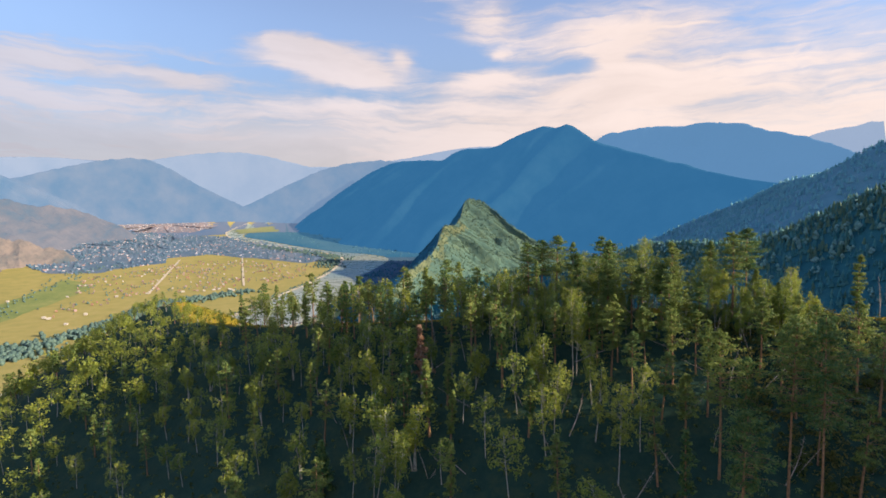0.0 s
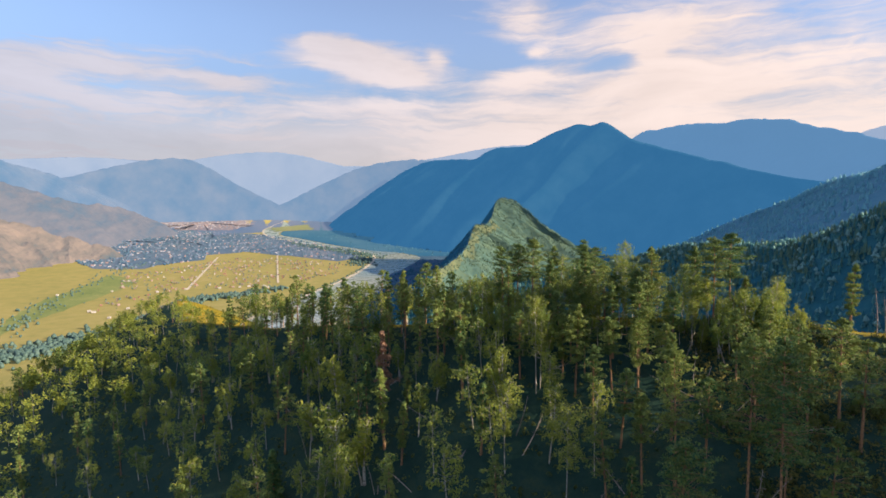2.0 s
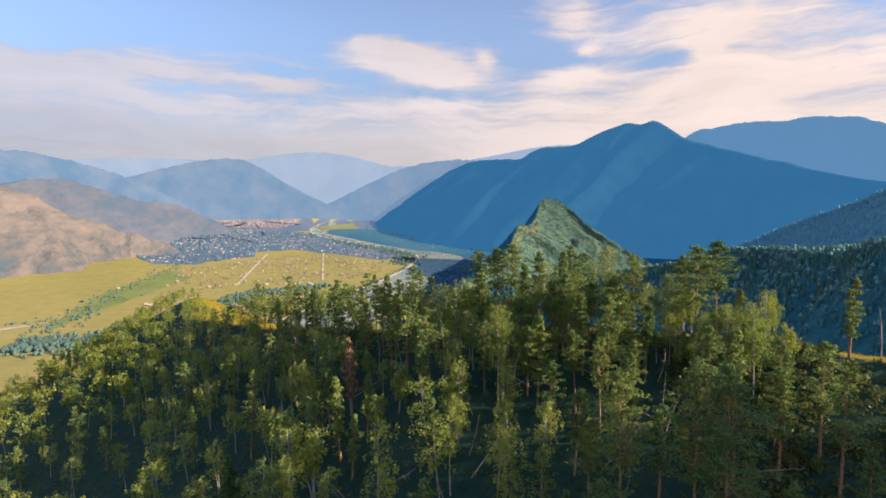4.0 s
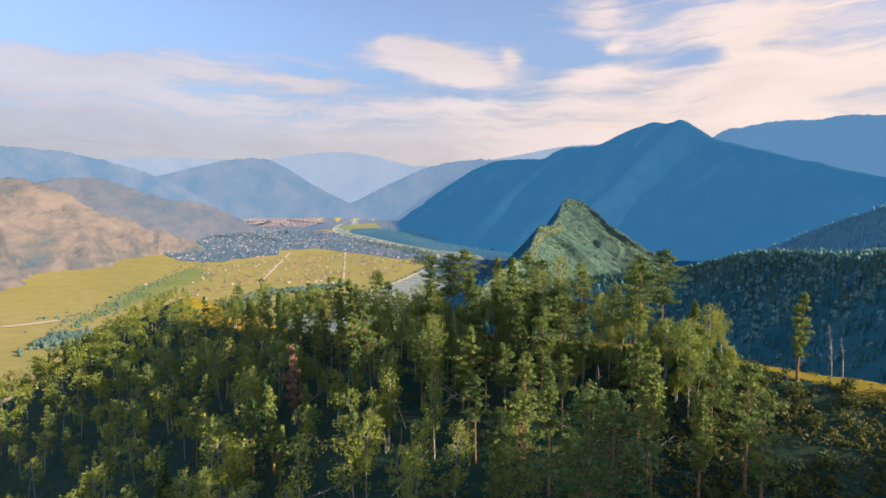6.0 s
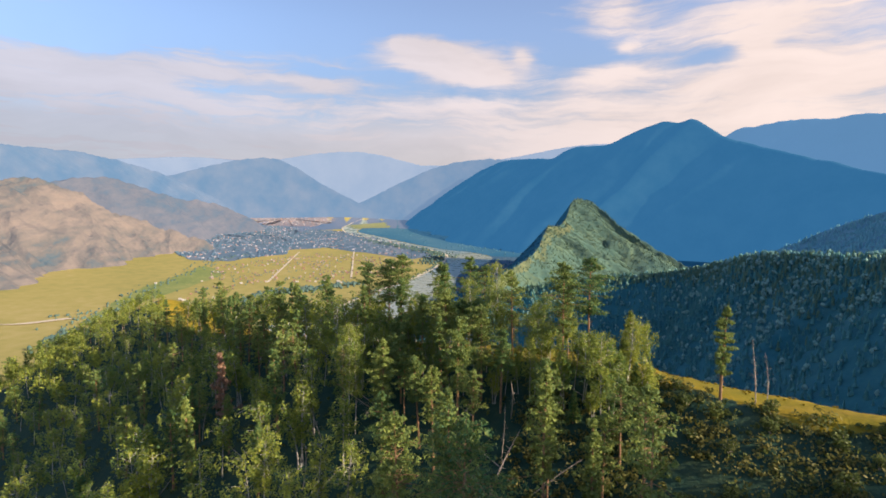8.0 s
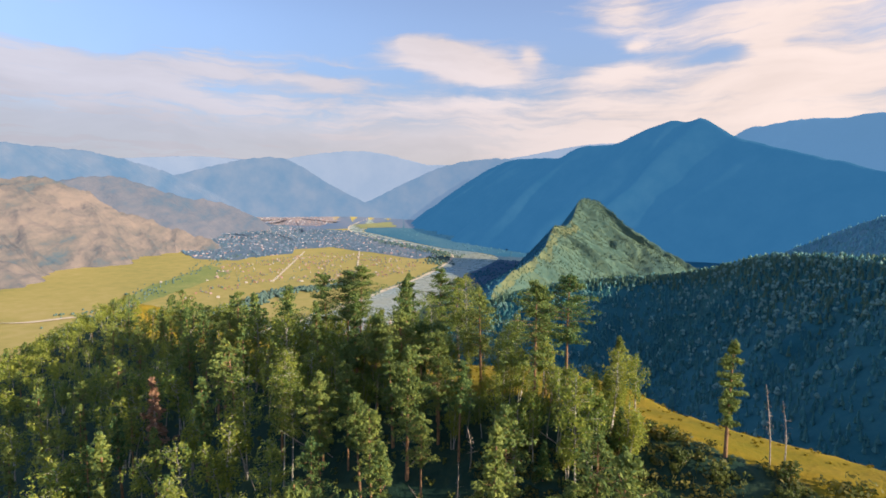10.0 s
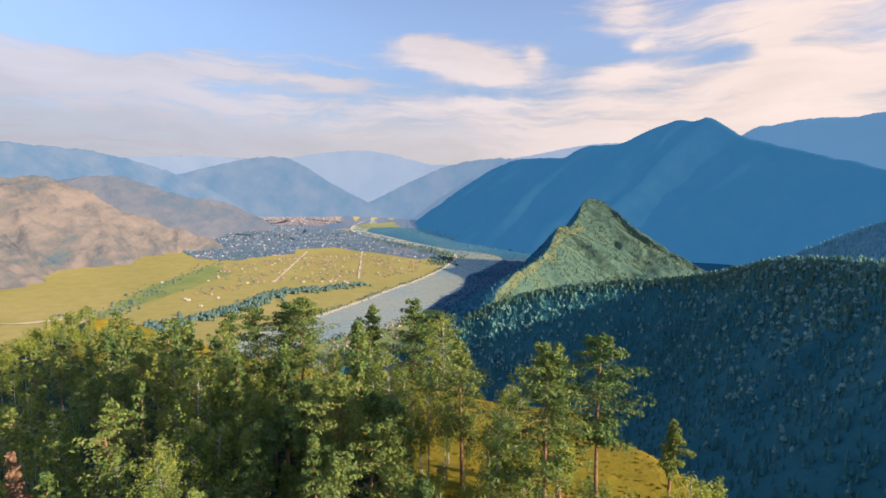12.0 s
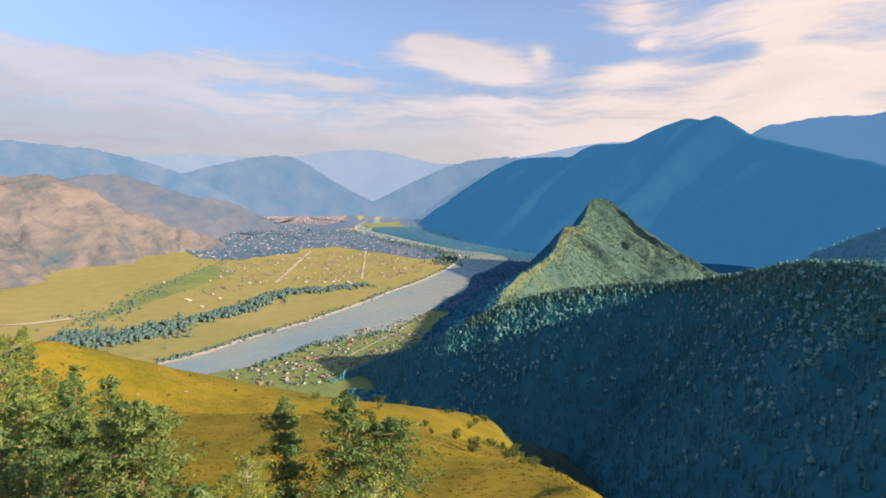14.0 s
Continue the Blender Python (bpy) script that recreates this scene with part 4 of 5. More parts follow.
def saplings():
    """Young birches and pines that fill the crest between the tall trees."""
    made = 0
    for _ in range(5000):
        if made >= 150:
            break
        x, y = rng.uniform(5, 82), rng.uniform(100, 180)
        s, _z = nearest_on(CREST, x, y)
        if not -3 < s < 13 or any((x - a) ** 2 + (y - b) ** 2 < 5 for a, b in placed):
            continue
        placed.append((x, y))
        kind, i = ("birch", int(rng.integers(0, 5))) if rng.random() < 0.75 else ("fir", int(rng.integers(0, 2)))
        plant(kind, i, x, y, rng.uniform(4.5, 11.0 if kind == "birch" else 7.5), rng.uniform(0, 6.28))
        made += 1


saplings()


def leaning_trunks():
    """Bare grey trunks that lean or lie among the trees."""
    made = 0
    while made < 46:
        x, y = rng.uniform(-30, 76), rng.uniform(82, 150)
        s, _z = nearest_on(CREST, x, y)
        if s < 3 or s > 55:
            continue
        tilt = rng.uniform(0.35, 1.25) * (1 if rng.random() < 0.5 else -1)
        ob = plant("snag", int(rng.integers(0, 2)), x, y, rng.uniform(7, 12), rng.uniform(0, 6.28), tilt)
        tagged(ob, "bare pale dead trunk leaning among the trees" if abs(tilt) < 0.9 else "fallen pale dead trunk lying on the slope", "dead tree", "trees on the ridge")
        made += 1


leaning_trunks()


def scatter_bushes():
    made = 0
    for _ in range(4000):
        x, y = rng.uniform(62, 150), rng.uniform(60, 132)
        s, zc = nearest_on(CREST, x, y)
        if s < 1 or s > 45 or made >= 190 or rng.random() < s / 70:
            continue
        plant("bush", int(rng.integers(0, 3)), x, y, rng.uniform(0.7, 2.4), rng.uniform(0, 6.28))
        made += 1


scatter_bushes()


def undergrowth():
    """Low shrubs and saplings that cover the camera side of the ridge."""
    spots = []
    for _ in range(60000):
        x, y = rng.uniform(-150, 150), rng.uniform(50, 240)
        s, _z = nearest_on(CREST, x, y)
        if s < 1 or s > (120 if x < 62 else 75) or len(spots) >= 4200 or (x < 62 and rng.random() < 0.6):
            continue
        r = rng.uniform(0.35, 1.0)
        spots.append((Vector((x, y, ridge_height(x, y) + 0.45 * r)), r, 0.75 * r, 16))
    v, f = leaves(rng, spots, 0.26, 0.6)
    tagged(mesh_object("undergrowth", v.tolist(), f.tolist(), M_SHRUB), "low shrubs and saplings covering the slope", "undergrowth", kind="stuff")


undergrowth()


def hillside_scrub():
    """Dense low scrub on the open slope below the grassy crest."""
    spots = []
    for _ in range(40000):
        if len(spots) >= 3600:
            break
        x, y = rng.uniform(62, 165), rng.uniform(45, 125)
        s, _z = nearest_on(CREST, x, y)
        if s < 0.5 or s > 62 or noise.noise(Vector((x / 7, y / 7, 6.0))) < rng.uniform(-0.6, 0.15):
            continue
        r = rng.uniform(0.5, 1.35)
        spots.append((Vector((x, y, ridge_height(x, y) + 0.5 * r)), r, 0.85 * r, 18))
    v, f = leaves(rng, spots, 0.27, 0.6)
    tagged(mesh_object("scrub", v.tolist(), f.tolist(), M_SCRUB), "dense olive and brown scrub on the slope below the crest", "scrub", kind="stuff")


hillside_scrub()


# ---- forests on the far slopes ----
def forest(name, ridge, spots, mat, label, sides=5, tiers=2, slim=0.24):
    verts, faces = [], []
    for i, s, h in spots:
        p = ridge.place(i, s)
        a0 = rng.uniform(0, 6.28)
        for t in range(tiers):
            z0, z1 = h * (0.06 + 0.40 * t / tiers * 2), h * (0.62 + 0.38 * t) if tiers > 1 else h
            r = h * slim * (1 - 0.4 * t) * rng.uniform(0.8, 1.2)
            b = len(verts)
            for k in range(sides):
                rr = r * rng.uniform(0.6, 1.3)
                ang = a0 + 6.283 * k / sides
                verts.append(far((p[0] + math.cos(ang) * rr, p[1] + math.sin(ang) * rr, p[2] + z0 + rng.uniform(-0.1, 0.1) * h)))
            verts.append(far((p[0] + rng.uniform(-0.05, 0.05) * h, p[1], p[2] + z1)))
            faces += [(b + k, b + (k + 1) % sides, b + sides) for k in range(sides)]
    ob = mesh_object(name, verts, faces, mat)
    tagged(ob, label, "forest", kind="stuff")


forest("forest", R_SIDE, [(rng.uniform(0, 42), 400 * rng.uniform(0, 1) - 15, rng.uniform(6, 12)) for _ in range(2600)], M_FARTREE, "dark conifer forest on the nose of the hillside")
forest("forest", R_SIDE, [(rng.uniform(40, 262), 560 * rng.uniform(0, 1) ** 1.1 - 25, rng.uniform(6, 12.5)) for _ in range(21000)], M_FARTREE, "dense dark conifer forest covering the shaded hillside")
# Crest trees get the lighter colour that imitates sunlight.
forest("forest", R_SIDE, [(i, abs(rng.normal()) * (16 + 45 * smooth(i, 110, 170)) - 8, rng.uniform(8, 15)) for i in rng.uniform(60, 236, 2600)], M_CRESTTREE, "conifers along the hillside crest, coloured lighter as if sunlit")
# Groups of pale crowns standing in for sunlit treetops.
PALE_GROUPS = [(190, 150, 22, 90, 220), (130, 40, 30, 50, 170), (225, 160, 12, 80, 140), (205, 40, 20, 40, 160), (164, 100, 7, 45, 120), (63, 195, 3, 70, 90), (72, 105, 9, 50, 170), (157, 185, 6, 30, 40), (150, 8, 16, 14, 150), (82, 60, 12, 45, 110), (100, 110, 22, 70, 90), (118, 75, 16, 45, 70), (185, 60, 14, 60, 80), (215, 90, 16, 80, 110)]
birches = [(rng.normal() * di + i, max(-8.0, rng.normal() * ds + s), rng.uniform(8, 14)) for i, s, di, ds, n in PALE_GROUPS for _ in range(int(0.8 * n))]


def round_trees(name, ridge, spots, mat, label):
    """Rounded, uneven broad-leaved crowns on a slope, each of three or four lobes, joined."""
    verts, faces = [], []
    for i, s, h in spots:
        p = ridge.place(i, s)
        for _ in range(4):
            cx, cy, cz = rng.normal() * 0.10 * h, rng.normal() * 0.10 * h, h * rng.uniform(0.35, 0.95)
            r, b, a0 = h * rng.uniform(0.14, 0.22), len(verts), rng.uniform(0, 6.28)
            for k in range(5):
                rr = r * rng.uniform(0.8, 1.2)
                verts.append((p[0] + cx + math.cos(a0 + 1.2566 * k) * rr, p[1] + cy + math.sin(a0 + 1.2566 * k) * rr, p[2] + cz + rng.normal() * 0.1 * r))
            verts += [(p[0] + cx, p[1] + cy, p[2] + cz + 1.5 * r), (p[0] + cx, p[1] + cy, p[2] + cz - r)]
            faces += [(b + k, b + (k + 1) % 5, b + 5) for k in range(5)] + [(b + (k + 1) % 5, b + k, b + 6) for k in range(5)]
        b = len(verts)
        verts += [(p[0] - 0.25, p[1], p[2] - 0.5), (p[0] + 0.25, p[1], p[2] - 0.5), (p[0], p[1] + 0.25, p[2] - 0.5), (p[0], p[1], p[2] + 0.7 * h)]
        faces += [(b, b + 1, b + 3), (b + 1, b + 2, b + 3), (b + 2, b, b + 3)]
    tagged(mesh_object(name, verts, faces, mat), label, "forest", kind="stuff")


round_trees("forest", R_SIDE, [q for q in birches if 0 < q[0] < 238], M_FARLIGHT, "scattered paler treetops among the dark conifers, sunlight put into their colour")
forest("forest", R_CONE, [(rng.uniform(0, 238), rng.uniform(0, 800), rng.uniform(7, 13)) for _ in range(13000)], M_HILLTREE, "sparse woods covering the pointed hill", 4, 1, 0.28)
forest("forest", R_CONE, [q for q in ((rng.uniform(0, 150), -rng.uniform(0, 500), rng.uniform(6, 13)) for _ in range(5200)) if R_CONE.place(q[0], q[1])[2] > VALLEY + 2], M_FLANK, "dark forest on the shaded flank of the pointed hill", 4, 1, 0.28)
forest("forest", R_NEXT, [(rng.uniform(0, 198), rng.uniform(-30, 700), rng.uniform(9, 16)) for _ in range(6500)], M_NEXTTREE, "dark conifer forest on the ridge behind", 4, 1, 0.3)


# ---- the valley's woods, fields, roads and houses ----
def along_line(line, n, width):
    pts = spline([(*p, 0) for p in line], 200)
    out = []
    for _ in range(n):
        u = rng.uniform(0, 198.99)
        k = int(u)
        p = pts[k].lerp(pts[k + 1], u - k)
        d = (pts[k + 1] - pts[k]).normalized()
        w = rng.normal() * width * 0.5
        out.append((p.x - d.y * w, p.y + d.x * w))
    return out


def clumps(name, spots, low, high, mat, label):
    """Rounded, uneven tree crowns on the valley floor, joined."""
    verts, faces = [], []
    for x, y in spots:
        h = rng.uniform(low, high)
        a0, b = rng.uniform(0, 6.28), len(verts)
        for z, r in ((0.0, 0.30), (0.35, 0.48), (0.7, 0.36)):
            for k in range(5):
                rr = h * r * rng.uniform(0.7, 1.25)
                a = a0 + 1.2566 * k
                verts.append(far((x + math.cos(a) * rr, y + math.sin(a) * rr, VALLEY + h * (z + rng.uniform(-0.05, 0.05)))))
        verts.append(far((x, y, VALLEY + h)))
        for q in range(2):
            faces += [(b + q * 5 + k, b + q * 5 + (k + 1) % 5, b + q * 5 + 5 + (k + 1) % 5, b + q * 5 + 5 + k) for k in range(5)]
        faces += [(b + 10 + k, b + 10 + (k + 1) % 5, b + 15) for k in range(5)]
    tagged(mesh_object(name, verts, faces, mat, True), label, "trees", kind="stuff")


BELT = [(-1480, 1340), (-1390, 1380), (-1276, 1431), (-1272, 1591), (-1246, 1790), (-1224, 1968), (-1276, 2310), (-1164, 2432), (-998, 2679)]
BELT_TWO = [(-1500, 1420), (-1602, 1679), (-1869, 2118), (-2103, 2649), (-2429, 3437), (-2546, 3960)]
clumps("tree_belt", along_line(BELT, 1100, 70), 9, 20, M_VTREE, "belt of blue-green trees across the meadows")
clumps("tree_belt", along_line(BELT[:3] + [(-1240, 1560)], 160, 130), 10, 18, M_VTREE, "grove of trees at the end of the belt")
clumps("tree_belt", along_line(BELT_TWO, 230, 85), 6, 13, M_VTREE, "loose line of trees along a brook")
clumps("tree_belt", along_line([(x - 26, y) for x, y in LEFT_BANK[2:11]], 380, 22), 5, 11, M_VTREE, "dark shrubs along the river bank")
clumps("tree_belt", along_line([(-840, 3700), (-900, 4150), (-960, 4480), (-1220, 4850), (-1700, 5400), (-2250, 6050)], 420, 110), 12, 22, M_VTREE, "dark trees round the river bend")
clumps("tree_belt", along_line([(x + 18, y) for x, y in RIGHT_BANK[3:8]], 130, 26), 5, 12, M_VTREE, "trees on the river bank by the village")
clumps("tree_belt", [(rng.uniform(-1800, -1600), rng.uniform(1560, 1720)) for _ in range(26)], 6, 12, M_VTREE, "small group of trees in the meadow")


def patch(name, corners, mat, lift, label, category, n=24, wave=18.0):
    """A field: a sheet between two edges, given by its four corners."""
    a, b, c, d = (Vector((*p, 0)) for p in corners)
    verts = []
    for i in range(n):
        for j in range(n):
            p = a.lerp(b, i / (n - 1)).lerp(d.lerp(c, i / (n - 1)), j / (n - 1))
            q = p / (wave * 6)
            verts.append(far((p.x + 2 * wave * noise.noise(q), p.y + 2 * wave * noise.noise(q + Vector((7, 3, 5))), VALLEY + lift)))
    tagged(mesh_object(name, verts, grid_faces(n, n), mat, True), label, category, kind="structure")


def far_plain(name, az0, az1, near_r, far_r, mat, lift, label):
    """A sector of the plain, out to the horizon."""
    verts = []
    for i in range(60):
        a = radians(az0 + (az1 - az0) * i / 59)
        for j in range(70):
            r = near_r * (1 + 0.12 * noise.noise(Vector((i / 6, 1, 2)))) * (far_r / near_r) ** (j / 69)
            verts.append(far((LOOKOUT.x + math.sin(a) * r, LOOKOUT.y + math.cos(a) * r, VALLEY + lift)))
    tagged(mesh_object(name, verts, grid_faces(60, 70), mat, True), label, "plain", kind="structure")


# Blue sheet over the side valley floor, in place of haze.
patch("field", [(150, 1450), (2400, 1900), (2600, 4700), (-150, 4700)], M_FLANKFLOOR, 1.1, "side valley floor, coloured blue for haze", "wood", 40, 20)
# Haze over the far plain is the glow of this sheet.
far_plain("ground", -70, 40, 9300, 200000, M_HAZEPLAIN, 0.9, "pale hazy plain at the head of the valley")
patch("field", [(-3604, 8826), (-3127, 9618), (-4300, 12600), (-4380, 10600)], M_FIELD, 7.0, "bright yellow-green field across the river", "field", 40, 60)
patch("field", [(-900, 1060), (-250, 1040), (-250, 2250), (-510, 2300)], M_GREEN, 0.8, "green meadows round the riverside village", "field")
patch("field", [(-1560, 1500), (-1950, 2150), (-2350, 3200), (-1950, 2900)], M_GREEN, 0.6, "greener strip of meadow along the brook", "field")
clumps("tree_belt", [(x + rng.uniform(60, 1500), y + rng.uniform(0, 500)) for x, y in along_line(RIGHT_BANK[14:21], 500, 200)], 8, 15, M_PLAINTREE, "woods on the plain below the mountain")
# Dark strip over the lit plain: the hill's shade put into its colour.
foot = strip("field", [(x + 1, y) for x, y in RIGHT_BANK[8:15]], [(x + 900, y - 100) for x, y in RIGHT_BANK[8:15]], M_LOWWOOD, 1.3, 60, 8)
tagged(foot, "wooded bank at the foot of the pointed hill, coloured dark for its shade", "wood", kind="structure")
clumps("tree_belt", [(x + rng.uniform(20, 420), y) for x, y in along_line(RIGHT_BANK[8:14], 900, 20)], 6, 13, M_FLANK, "dark trees along the foot of the pointed hill")
# Woods of the plain, with haze put in as blue emission.
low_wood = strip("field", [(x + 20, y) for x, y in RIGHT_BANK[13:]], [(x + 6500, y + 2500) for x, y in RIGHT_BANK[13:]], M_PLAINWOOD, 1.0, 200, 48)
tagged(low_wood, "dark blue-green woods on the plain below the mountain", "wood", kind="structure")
sand = strip("field", [(x - 22, y) for x, y in LEFT_BANK], [(x + 4, y) for x, y in LEFT_BANK], M_SAND, 1.9, 160, 3)
tagged(sand, "pale sand and gravel along the river bank", "river bank", kind="structure")


# The hillside's shadow on the valley floor, painted as a dark sheet.
patch("field", [(-470, 900), (250, 880), (100, 1320), (-420, 1200)], M_HFLOOR, 2.5, "forest floor at the foot of the hillside, coloured dark for its shadow", "forest floor")
clumps("forest", [(rng.uniform(-420, 150), rng.uniform(920, 1200)) for _ in range(1000)], 7, 14, M_FARTREE, "dark forest at the foot of the shaded hillside")


def road(line, width, label):
    a = [(x - width / 2, y) for x, y in line]
    b = [(x + width / 2, y) for x, y in line]
    tagged(strip("road", a, b, M_SAND, 2.4, 60, 2), label, "road", kind="structure")


road([(-1499, 2618), (-1870, 3490), (-2242, 4362)], 16, "pale straight dirt road through the fields")
road([(-1109, 2863), (-1446, 3702), (-1783, 4541)], 13, "pale dirt road through the allotments")
road([(-1900, 1440), (-1777, 1481), (-1696, 1600)], 38, "pale sandy track widening in the meadow")
road([(-690, 1230), (-560, 1400), (-520, 1650), (-480, 2000)], 4, "pale village lane between the houses")


def house_parts(w, d, h, roof):
    wall_v = [(sx * w / 2, sy * d / 2, z) for z in (-0.5, h) for sx, sy in ((-1, -1), (1, -1), (1, 1), (-1, 1))] + [(-w / 2, 0, h + roof), (w / 2, 0, h + roof)]
    wall_f = [(0, 1, 5, 4), (1, 2, 6, 5), (2, 3, 7, 6), (3, 0, 4, 7), (4, 7, 8), (5, 9, 6), (0, 3, 2, 1)]
    e, t = 0.5, 0.25
    k = e * roof / (d / 2)
    roof_v, roof_f = [], []
    for sy in (-1, 1):
        b = len(roof_v)
        for dz in (0.02, t):
            roof_v += [(-w / 2 - e, sy * (d / 2 + e), h - k + dz), (w / 2 + e, sy * (d / 2 + e), h - k + dz), (w / 2 + e, 0, h + roof + dz), (-w / 2 - e, 0, h + roof + dz)]
        roof_f += [(b, b + 1, b + 2, b + 3), (b + 4, b + 5, b + 6, b + 7), (b, b + 1, b + 5, b + 4), (b + 1, b + 2, b + 6, b + 5), (b + 3, b, b + 4, b + 7)]
    return (wall_v, wall_f), (roof_v, roof_f)


def make_house(w, d, h, roof, wall_mat, roof_mat, label):
    (wv, wf), (rv, rf) = house_parts(w, d, h, roof)
    root = tagged(new("house"), label, "house", "houses of the riverside village")
    mesh_object("wall", wv, wf, wall_mat, False, root)
    mesh_object("roof", rv, rf, roof_mat, False, root)
    return root


HOUSES = [make_house(w, d, h, r, wm, rm, lb) for w, d, h, r, wm, rm, lb in (
    (9.5, 7.5, 2.8, 2.6, M_WALLWOOD, M_ROOFGREY, "wooden village house under a grey gable roof"),
    (8.5, 7, 2.7, 2.4, M_WALLWHITE, M_ROOFRED, "pale village house under a red-brown roof"),
    (11, 7, 2.7, 2.3, M_WALLWOOD, M_ROOFRED, "long wooden house under a rusty roof"),
    (5.5, 4.5, 2.2, 1.4, M_WALLWHITE, M_ROOFGREY, "small pale shed under a grey roof"))]


def village():
    lanes = [((-760, 1190), (-600, 1400)), ((-640, 1180), (-520, 1420)), ((-620, 1420), (-500, 1760)), ((-560, 1700), (-470, 2050)), ((-660, 1500), (-600, 1760)), ((-560, 1200), (-440, 1500)), ((-480, 1500), (-420, 1800))]
    used, n = [], 0
    while n < 150:
        a, b = lanes[int(rng.integers(0, len(lanes)))]
        t, off = rng.uniform(0, 1), rng.normal() * 26
        x, y = a[0] + (b[0] - a[0]) * t + off, a[1] + (b[1] - a[1]) * t + rng.normal() * 12
        if any((x - p) ** 2 + (y - q) ** 2 < 14 ** 2 for p, q in used):
            continue
        used.append((x, y))
        px, py, pz = far((x, y, VALLEY + 1.0))
        m = pose(px, py, pz, 0, 0, rng.uniform(-25, 25) + (90 if rng.random() < 0.4 else 0) - 30)
        if n < len(HOUSES):
            HOUSES[n].matrix_basis = m
        else:
            copy_thing(HOUSES[int(rng.integers(0, 4))], m)
        n += 1
    clumps("garden_trees", [(x + rng.normal() * 16, y + rng.normal() * 16) for x, y in used for _ in range(5)], 3, 7, M_VTREE, "garden trees and hedges between the village houses")


village()


def far_houses(spots, low, high, label, mats, base=1.5):
    for mat, part in zip(mats, range(len(mats))):
        verts, faces = [], []
        for x, y in spots[part::len(mats)]:
            w, d, h = rng.uniform(low, high), rng.uniform(low, high) * 0.7, rng.uniform(3, 6)
            a = rng.uniform(-0.3, 0.3) + 0.4
            ca, sa = math.cos(a), math.sin(a)
            (wv, wf), (rv, rf) = house_parts(w, d, h, 3.0)
            for v, f in ((wv, wf), (rv, rf[1:2] + rf[6:7])):
                b = len(verts)
                verts += [far((x + q[0] * ca - q[1] * sa, y + q[0] * sa + q[1] * ca, VALLEY + base + q[2])) for q in v]
                faces += [tuple(b + n for n in p) for p in f]
        tagged(mesh_object("town_houses", verts, faces, mat), label, "houses", kind="stuff")


def in_outline(outline, n, crowd=0.0):
    """n spots inside an outline on the plan; crowd gathers them into streets and clusters."""
    xs, ys = [p[0] for p in outline], [p[1] for p in outline]
    out = []
    while len(out) < n:
        x, y = rng.uniform(min(xs), max(xs)), rng.uniform(min(ys), max(ys))
        inside = False
        for (ax, ay), (bx, by) in zip(outline, outline[1:] + outline[:1]):
            if (ay > y) != (by > y) and x < (bx - ax) * (y - ay) / (by - ay) + ax:
                inside = not inside
        if inside and (not crowd or noise.noise(Vector((x / 240, y / 420, 4.0))) > rng.uniform(-0.5, crowd)):
            out.append((x, y))
    return out


def outline_sheet(name, outline, mat, lift, label, category):
    """A piece of ground inside an outline, with a ragged edge."""
    ring = []
    for a, b in zip(outline, outline[1:] + outline[:1]):
        for k in range(12):
            p = Vector((*a, 0)).lerp(Vector((*b, 0)), k / 12)
            w = 0.03 * p.length
            ring.append((p.x + w * noise.noise(p / 260), p.y + w * noise.noise(p / 260 + Vector((9, 4, 2)))))
    cx, cy = sum(p[0] for p in ring) / len(ring), sum(p[1] for p in ring) / len(ring)
    verts, m = [], len(ring)
    for k in range(13):
        verts += [far((cx + (x - cx) * k / 12, cy + (y - cy) * k / 12, VALLEY + lift)) for x, y in ring]
    faces = [(k * m + j, k * m + (j + 1) % m, (k + 1) * m + (j + 1) % m, (k + 1) * m + j) for k in range(12) for j in range(m)]
    tagged(mesh_object(name, verts, faces, mat, True), label, category, kind="structure")


TOWN = [(-3940, 4609), (-4449, 5602), (-5598, 7532), (-6785, 10218), (-5931, 9956), (-4554, 8836), (-3410, 8013), (-2298, 6573), (-1606, 5579), (-1150, 4950), (-930, 4250), (-1147, 4083), (-1442, 4379), (-1867, 4636), (-2199, 4850), (-2437, 4612), (-2278, 3955), (-2372, 3629), (-2428, 3436), (-2811, 3605), (-3276, 3960)]
FAR_TOWN = [(-10500, 15800), (-12600, 20500), (-11800, 22000), (-9700, 20500), (-5600, 12300), (-4700, 9500), (-5616, 9600), (-7400, 11500)]
ALLOTMENTS = [(-2248, 3195), (-2134, 3718), (-2117, 4233), (-1713, 4276), (-984, 3839), (-853, 3517), (-950, 2990), (-1066, 2763), (-1279, 2648), (-1527, 2609), (-1526, 2229), (-1503, 1943)]
# Town ground and houses take the haze-tinted colours.
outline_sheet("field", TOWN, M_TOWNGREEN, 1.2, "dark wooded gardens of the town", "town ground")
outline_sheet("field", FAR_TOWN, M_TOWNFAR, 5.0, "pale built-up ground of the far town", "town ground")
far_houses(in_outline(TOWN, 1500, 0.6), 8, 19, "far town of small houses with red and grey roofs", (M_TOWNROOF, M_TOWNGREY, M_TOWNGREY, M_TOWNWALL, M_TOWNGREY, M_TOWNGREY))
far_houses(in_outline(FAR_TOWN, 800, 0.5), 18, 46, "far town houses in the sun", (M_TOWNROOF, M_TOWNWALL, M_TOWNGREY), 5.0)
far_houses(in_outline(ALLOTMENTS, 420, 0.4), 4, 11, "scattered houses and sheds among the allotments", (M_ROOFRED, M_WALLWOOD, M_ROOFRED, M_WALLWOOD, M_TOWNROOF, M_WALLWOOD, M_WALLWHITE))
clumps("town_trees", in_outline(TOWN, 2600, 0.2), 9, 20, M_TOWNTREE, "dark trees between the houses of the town")
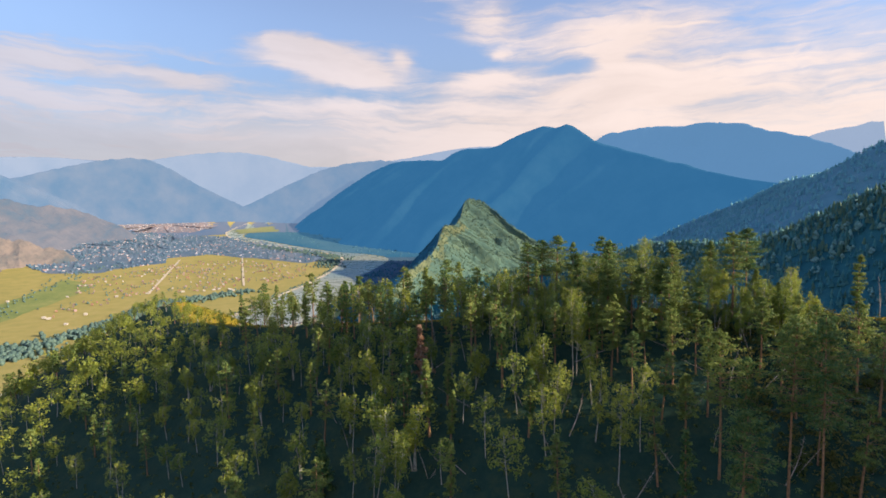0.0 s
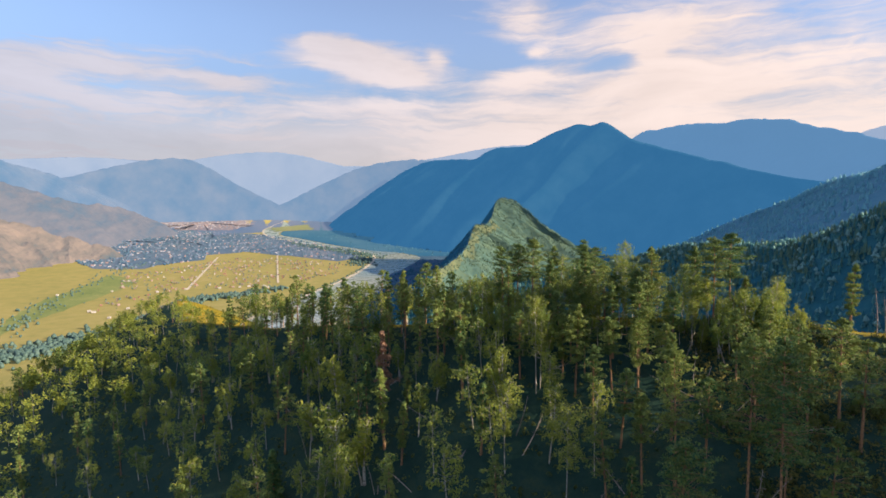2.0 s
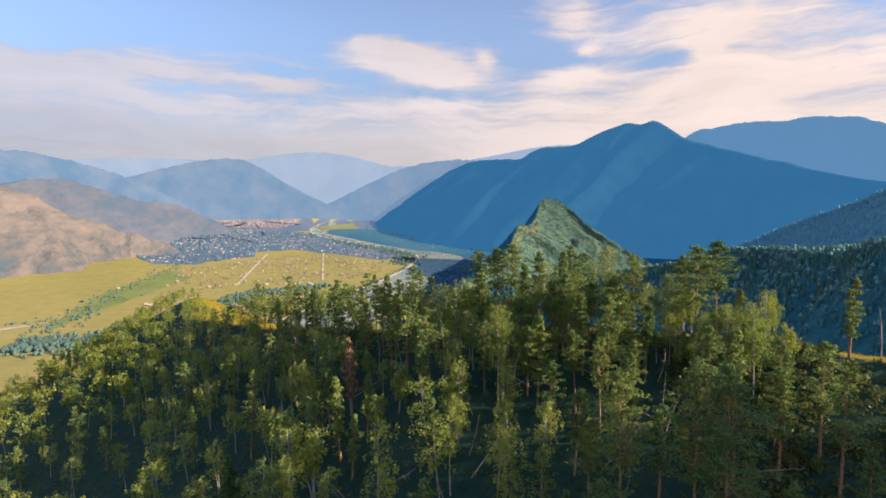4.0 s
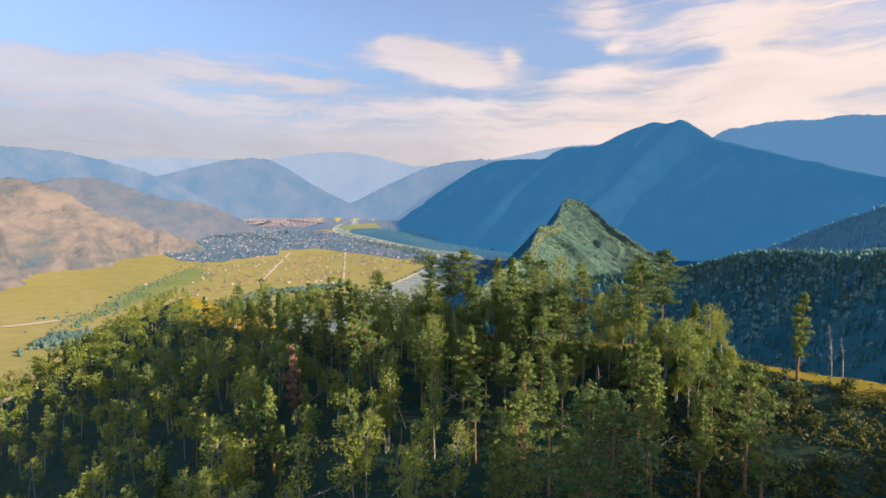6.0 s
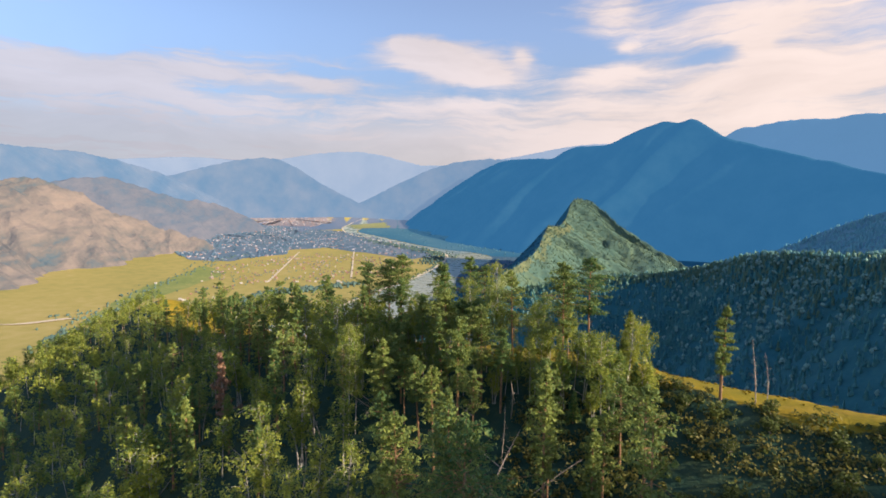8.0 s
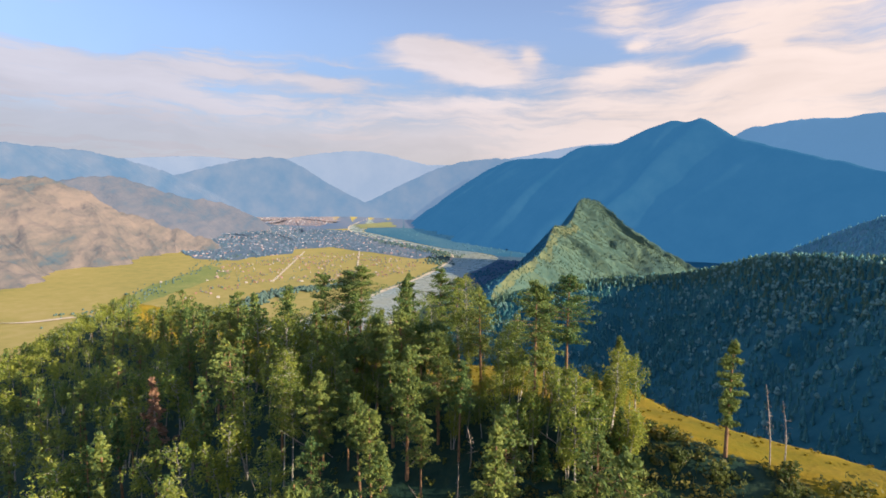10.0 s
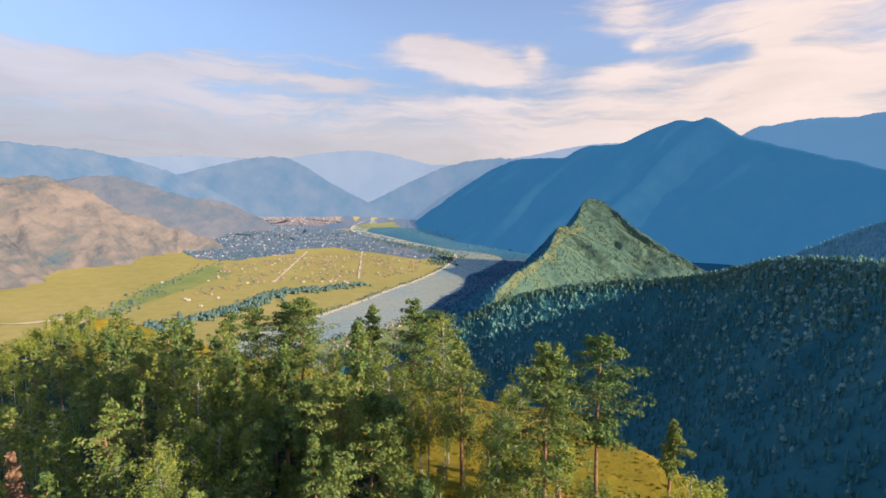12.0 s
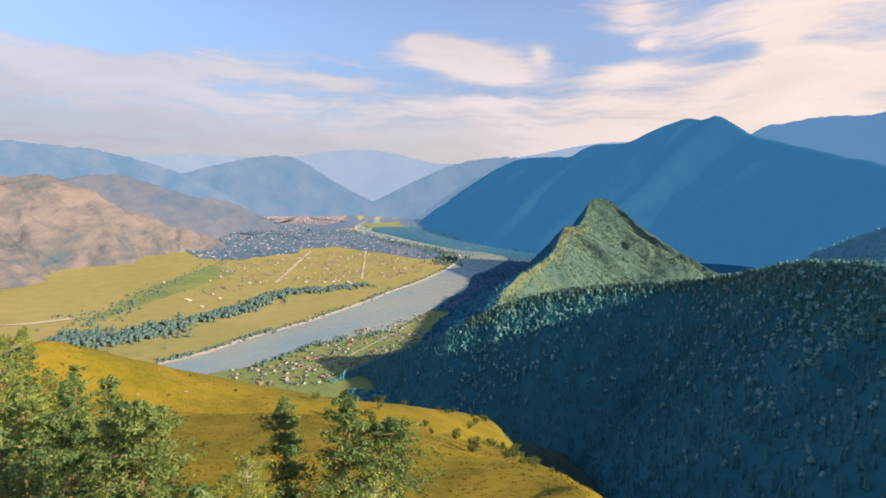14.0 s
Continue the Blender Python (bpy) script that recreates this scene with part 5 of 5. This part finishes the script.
clumps("town_trees", in_outline(ALLOTMENTS, 420, 0.3), 4, 10, M_VTREE, "garden trees among the allotments")
far_houses([(-1159 + rng.normal() * 45, 2718 + rng.normal() * 22) for _ in range(6)] + [(-1558 + rng.normal() * 30, 2014 + rng.normal() * 12) for _ in range(3)] + [(-1500 + rng.normal() * 300, 2500 + rng.normal() * 260) for _ in range(7)], 8, 18, "white farm buildings standing in the fields", (M_WALLWHITE,))

# ---- grass tufts, low bushes and stones on the open ridge ----
def open_spots(n):
    out = []
    while len(out) < n:
        x, y = rng.uniform(-190, 120), rng.uniform(110, 330)
        s, _ = nearest_on(CREST, x, y)
        if s < -6 and nearest_on(EDGE, x, y)[0] > -12:
            out.append((x, y))
    return out


def tufts():
    verts, faces = [], []
    for x, y in open_spots(5500):
        z = ridge_height(x, y)
        h = rng.uniform(0.12, 0.28)
        for _ in range(3):
            a, w = rng.uniform(0, 6.28), rng.uniform(0.12, 0.3)
            b = len(verts)
            dx, dy = math.cos(a) * w, math.sin(a) * w
            verts += [(x - dx, y - dy, z - 0.05), (x + dx, y + dy, z - 0.05), (x + dx * 1.3 + rng.normal() * 0.1, y + dy * 1.3, z + h), (x - dx * 1.2, y - dy * 1.2 + rng.normal() * 0.1, z + h * 0.8)]
            faces.append((b, b + 1, b + 2, b + 3))
    tagged(mesh_object("grass_tufts", verts, faces, M_TUFT), "tufts of tall dry grass on the open ridge", "grass", kind="stuff")


tufts()
for x, y in [(-20 + rng.normal() * 30, 330 + rng.uniform(-60, 230)) for _ in range(34)]:
    plant("bush", int(rng.integers(0, 3)), x, y, rng.uniform(2.0, 5.0), rng.uniform(0, 6.28))
for p in spline([(62, 270, 0), (52, 340, 0), (28, 420, 0)], 40):
    plant("bush", int(rng.integers(0, 3)), p.x + rng.normal() * 4 - 3, p.y + rng.normal() * 6, rng.uniform(1.2, 3.4), rng.uniform(0, 6.28))
for k in range(9):
    plant("bush", k % 3, -190 + rng.normal() * 7, 302 + rng.normal() * 4, rng.uniform(3.0, 5.5), rng.uniform(0, 6.28))
for x, y in open_spots(12):
    plant("bush", int(rng.integers(0, 3)), x, y, rng.uniform(0.7, 1.6), rng.uniform(0, 6.28))


def stone(seed):
    g = np.random.default_rng(seed)
    bm = bmesh.new()
    bmesh.ops.create_icosphere(bm, subdivisions=2, radius=0.6)
    for v in bm.verts:
        v.co *= 0.8 + 0.5 * noise.noise(v.co * 1.7 + Vector((seed, 0, 0)))
        v.co.z *= 0.6
    me = bpy.data.meshes.new("stone")
    bm.to_mesh(me)
    bm.free()
    me.materials.append(M_STONE)
    return tagged(new("stone", me), "pale weathered stone lying in the grass", "stone", "stones on the ridge")


STONES = [stone(s) for s in range(3)]
for n in range(30):
    x, y = (-135 + rng.normal() * 28, 272 + rng.normal() * 14) if n < 18 else open_spots(1)[0]
    k = rng.uniform(0.6, 1.7)
    m = Matrix.LocRotScale((x, y, ridge_height(x, y) + 0.1 * k), Euler((0, 0, rng.uniform(0, 6))), (k * 1.3, k, k))
    if n < 3:
        STONES[n].matrix_basis = m
    else:
        copy_thing(STONES[n % 3], Matrix()).matrix_basis = m
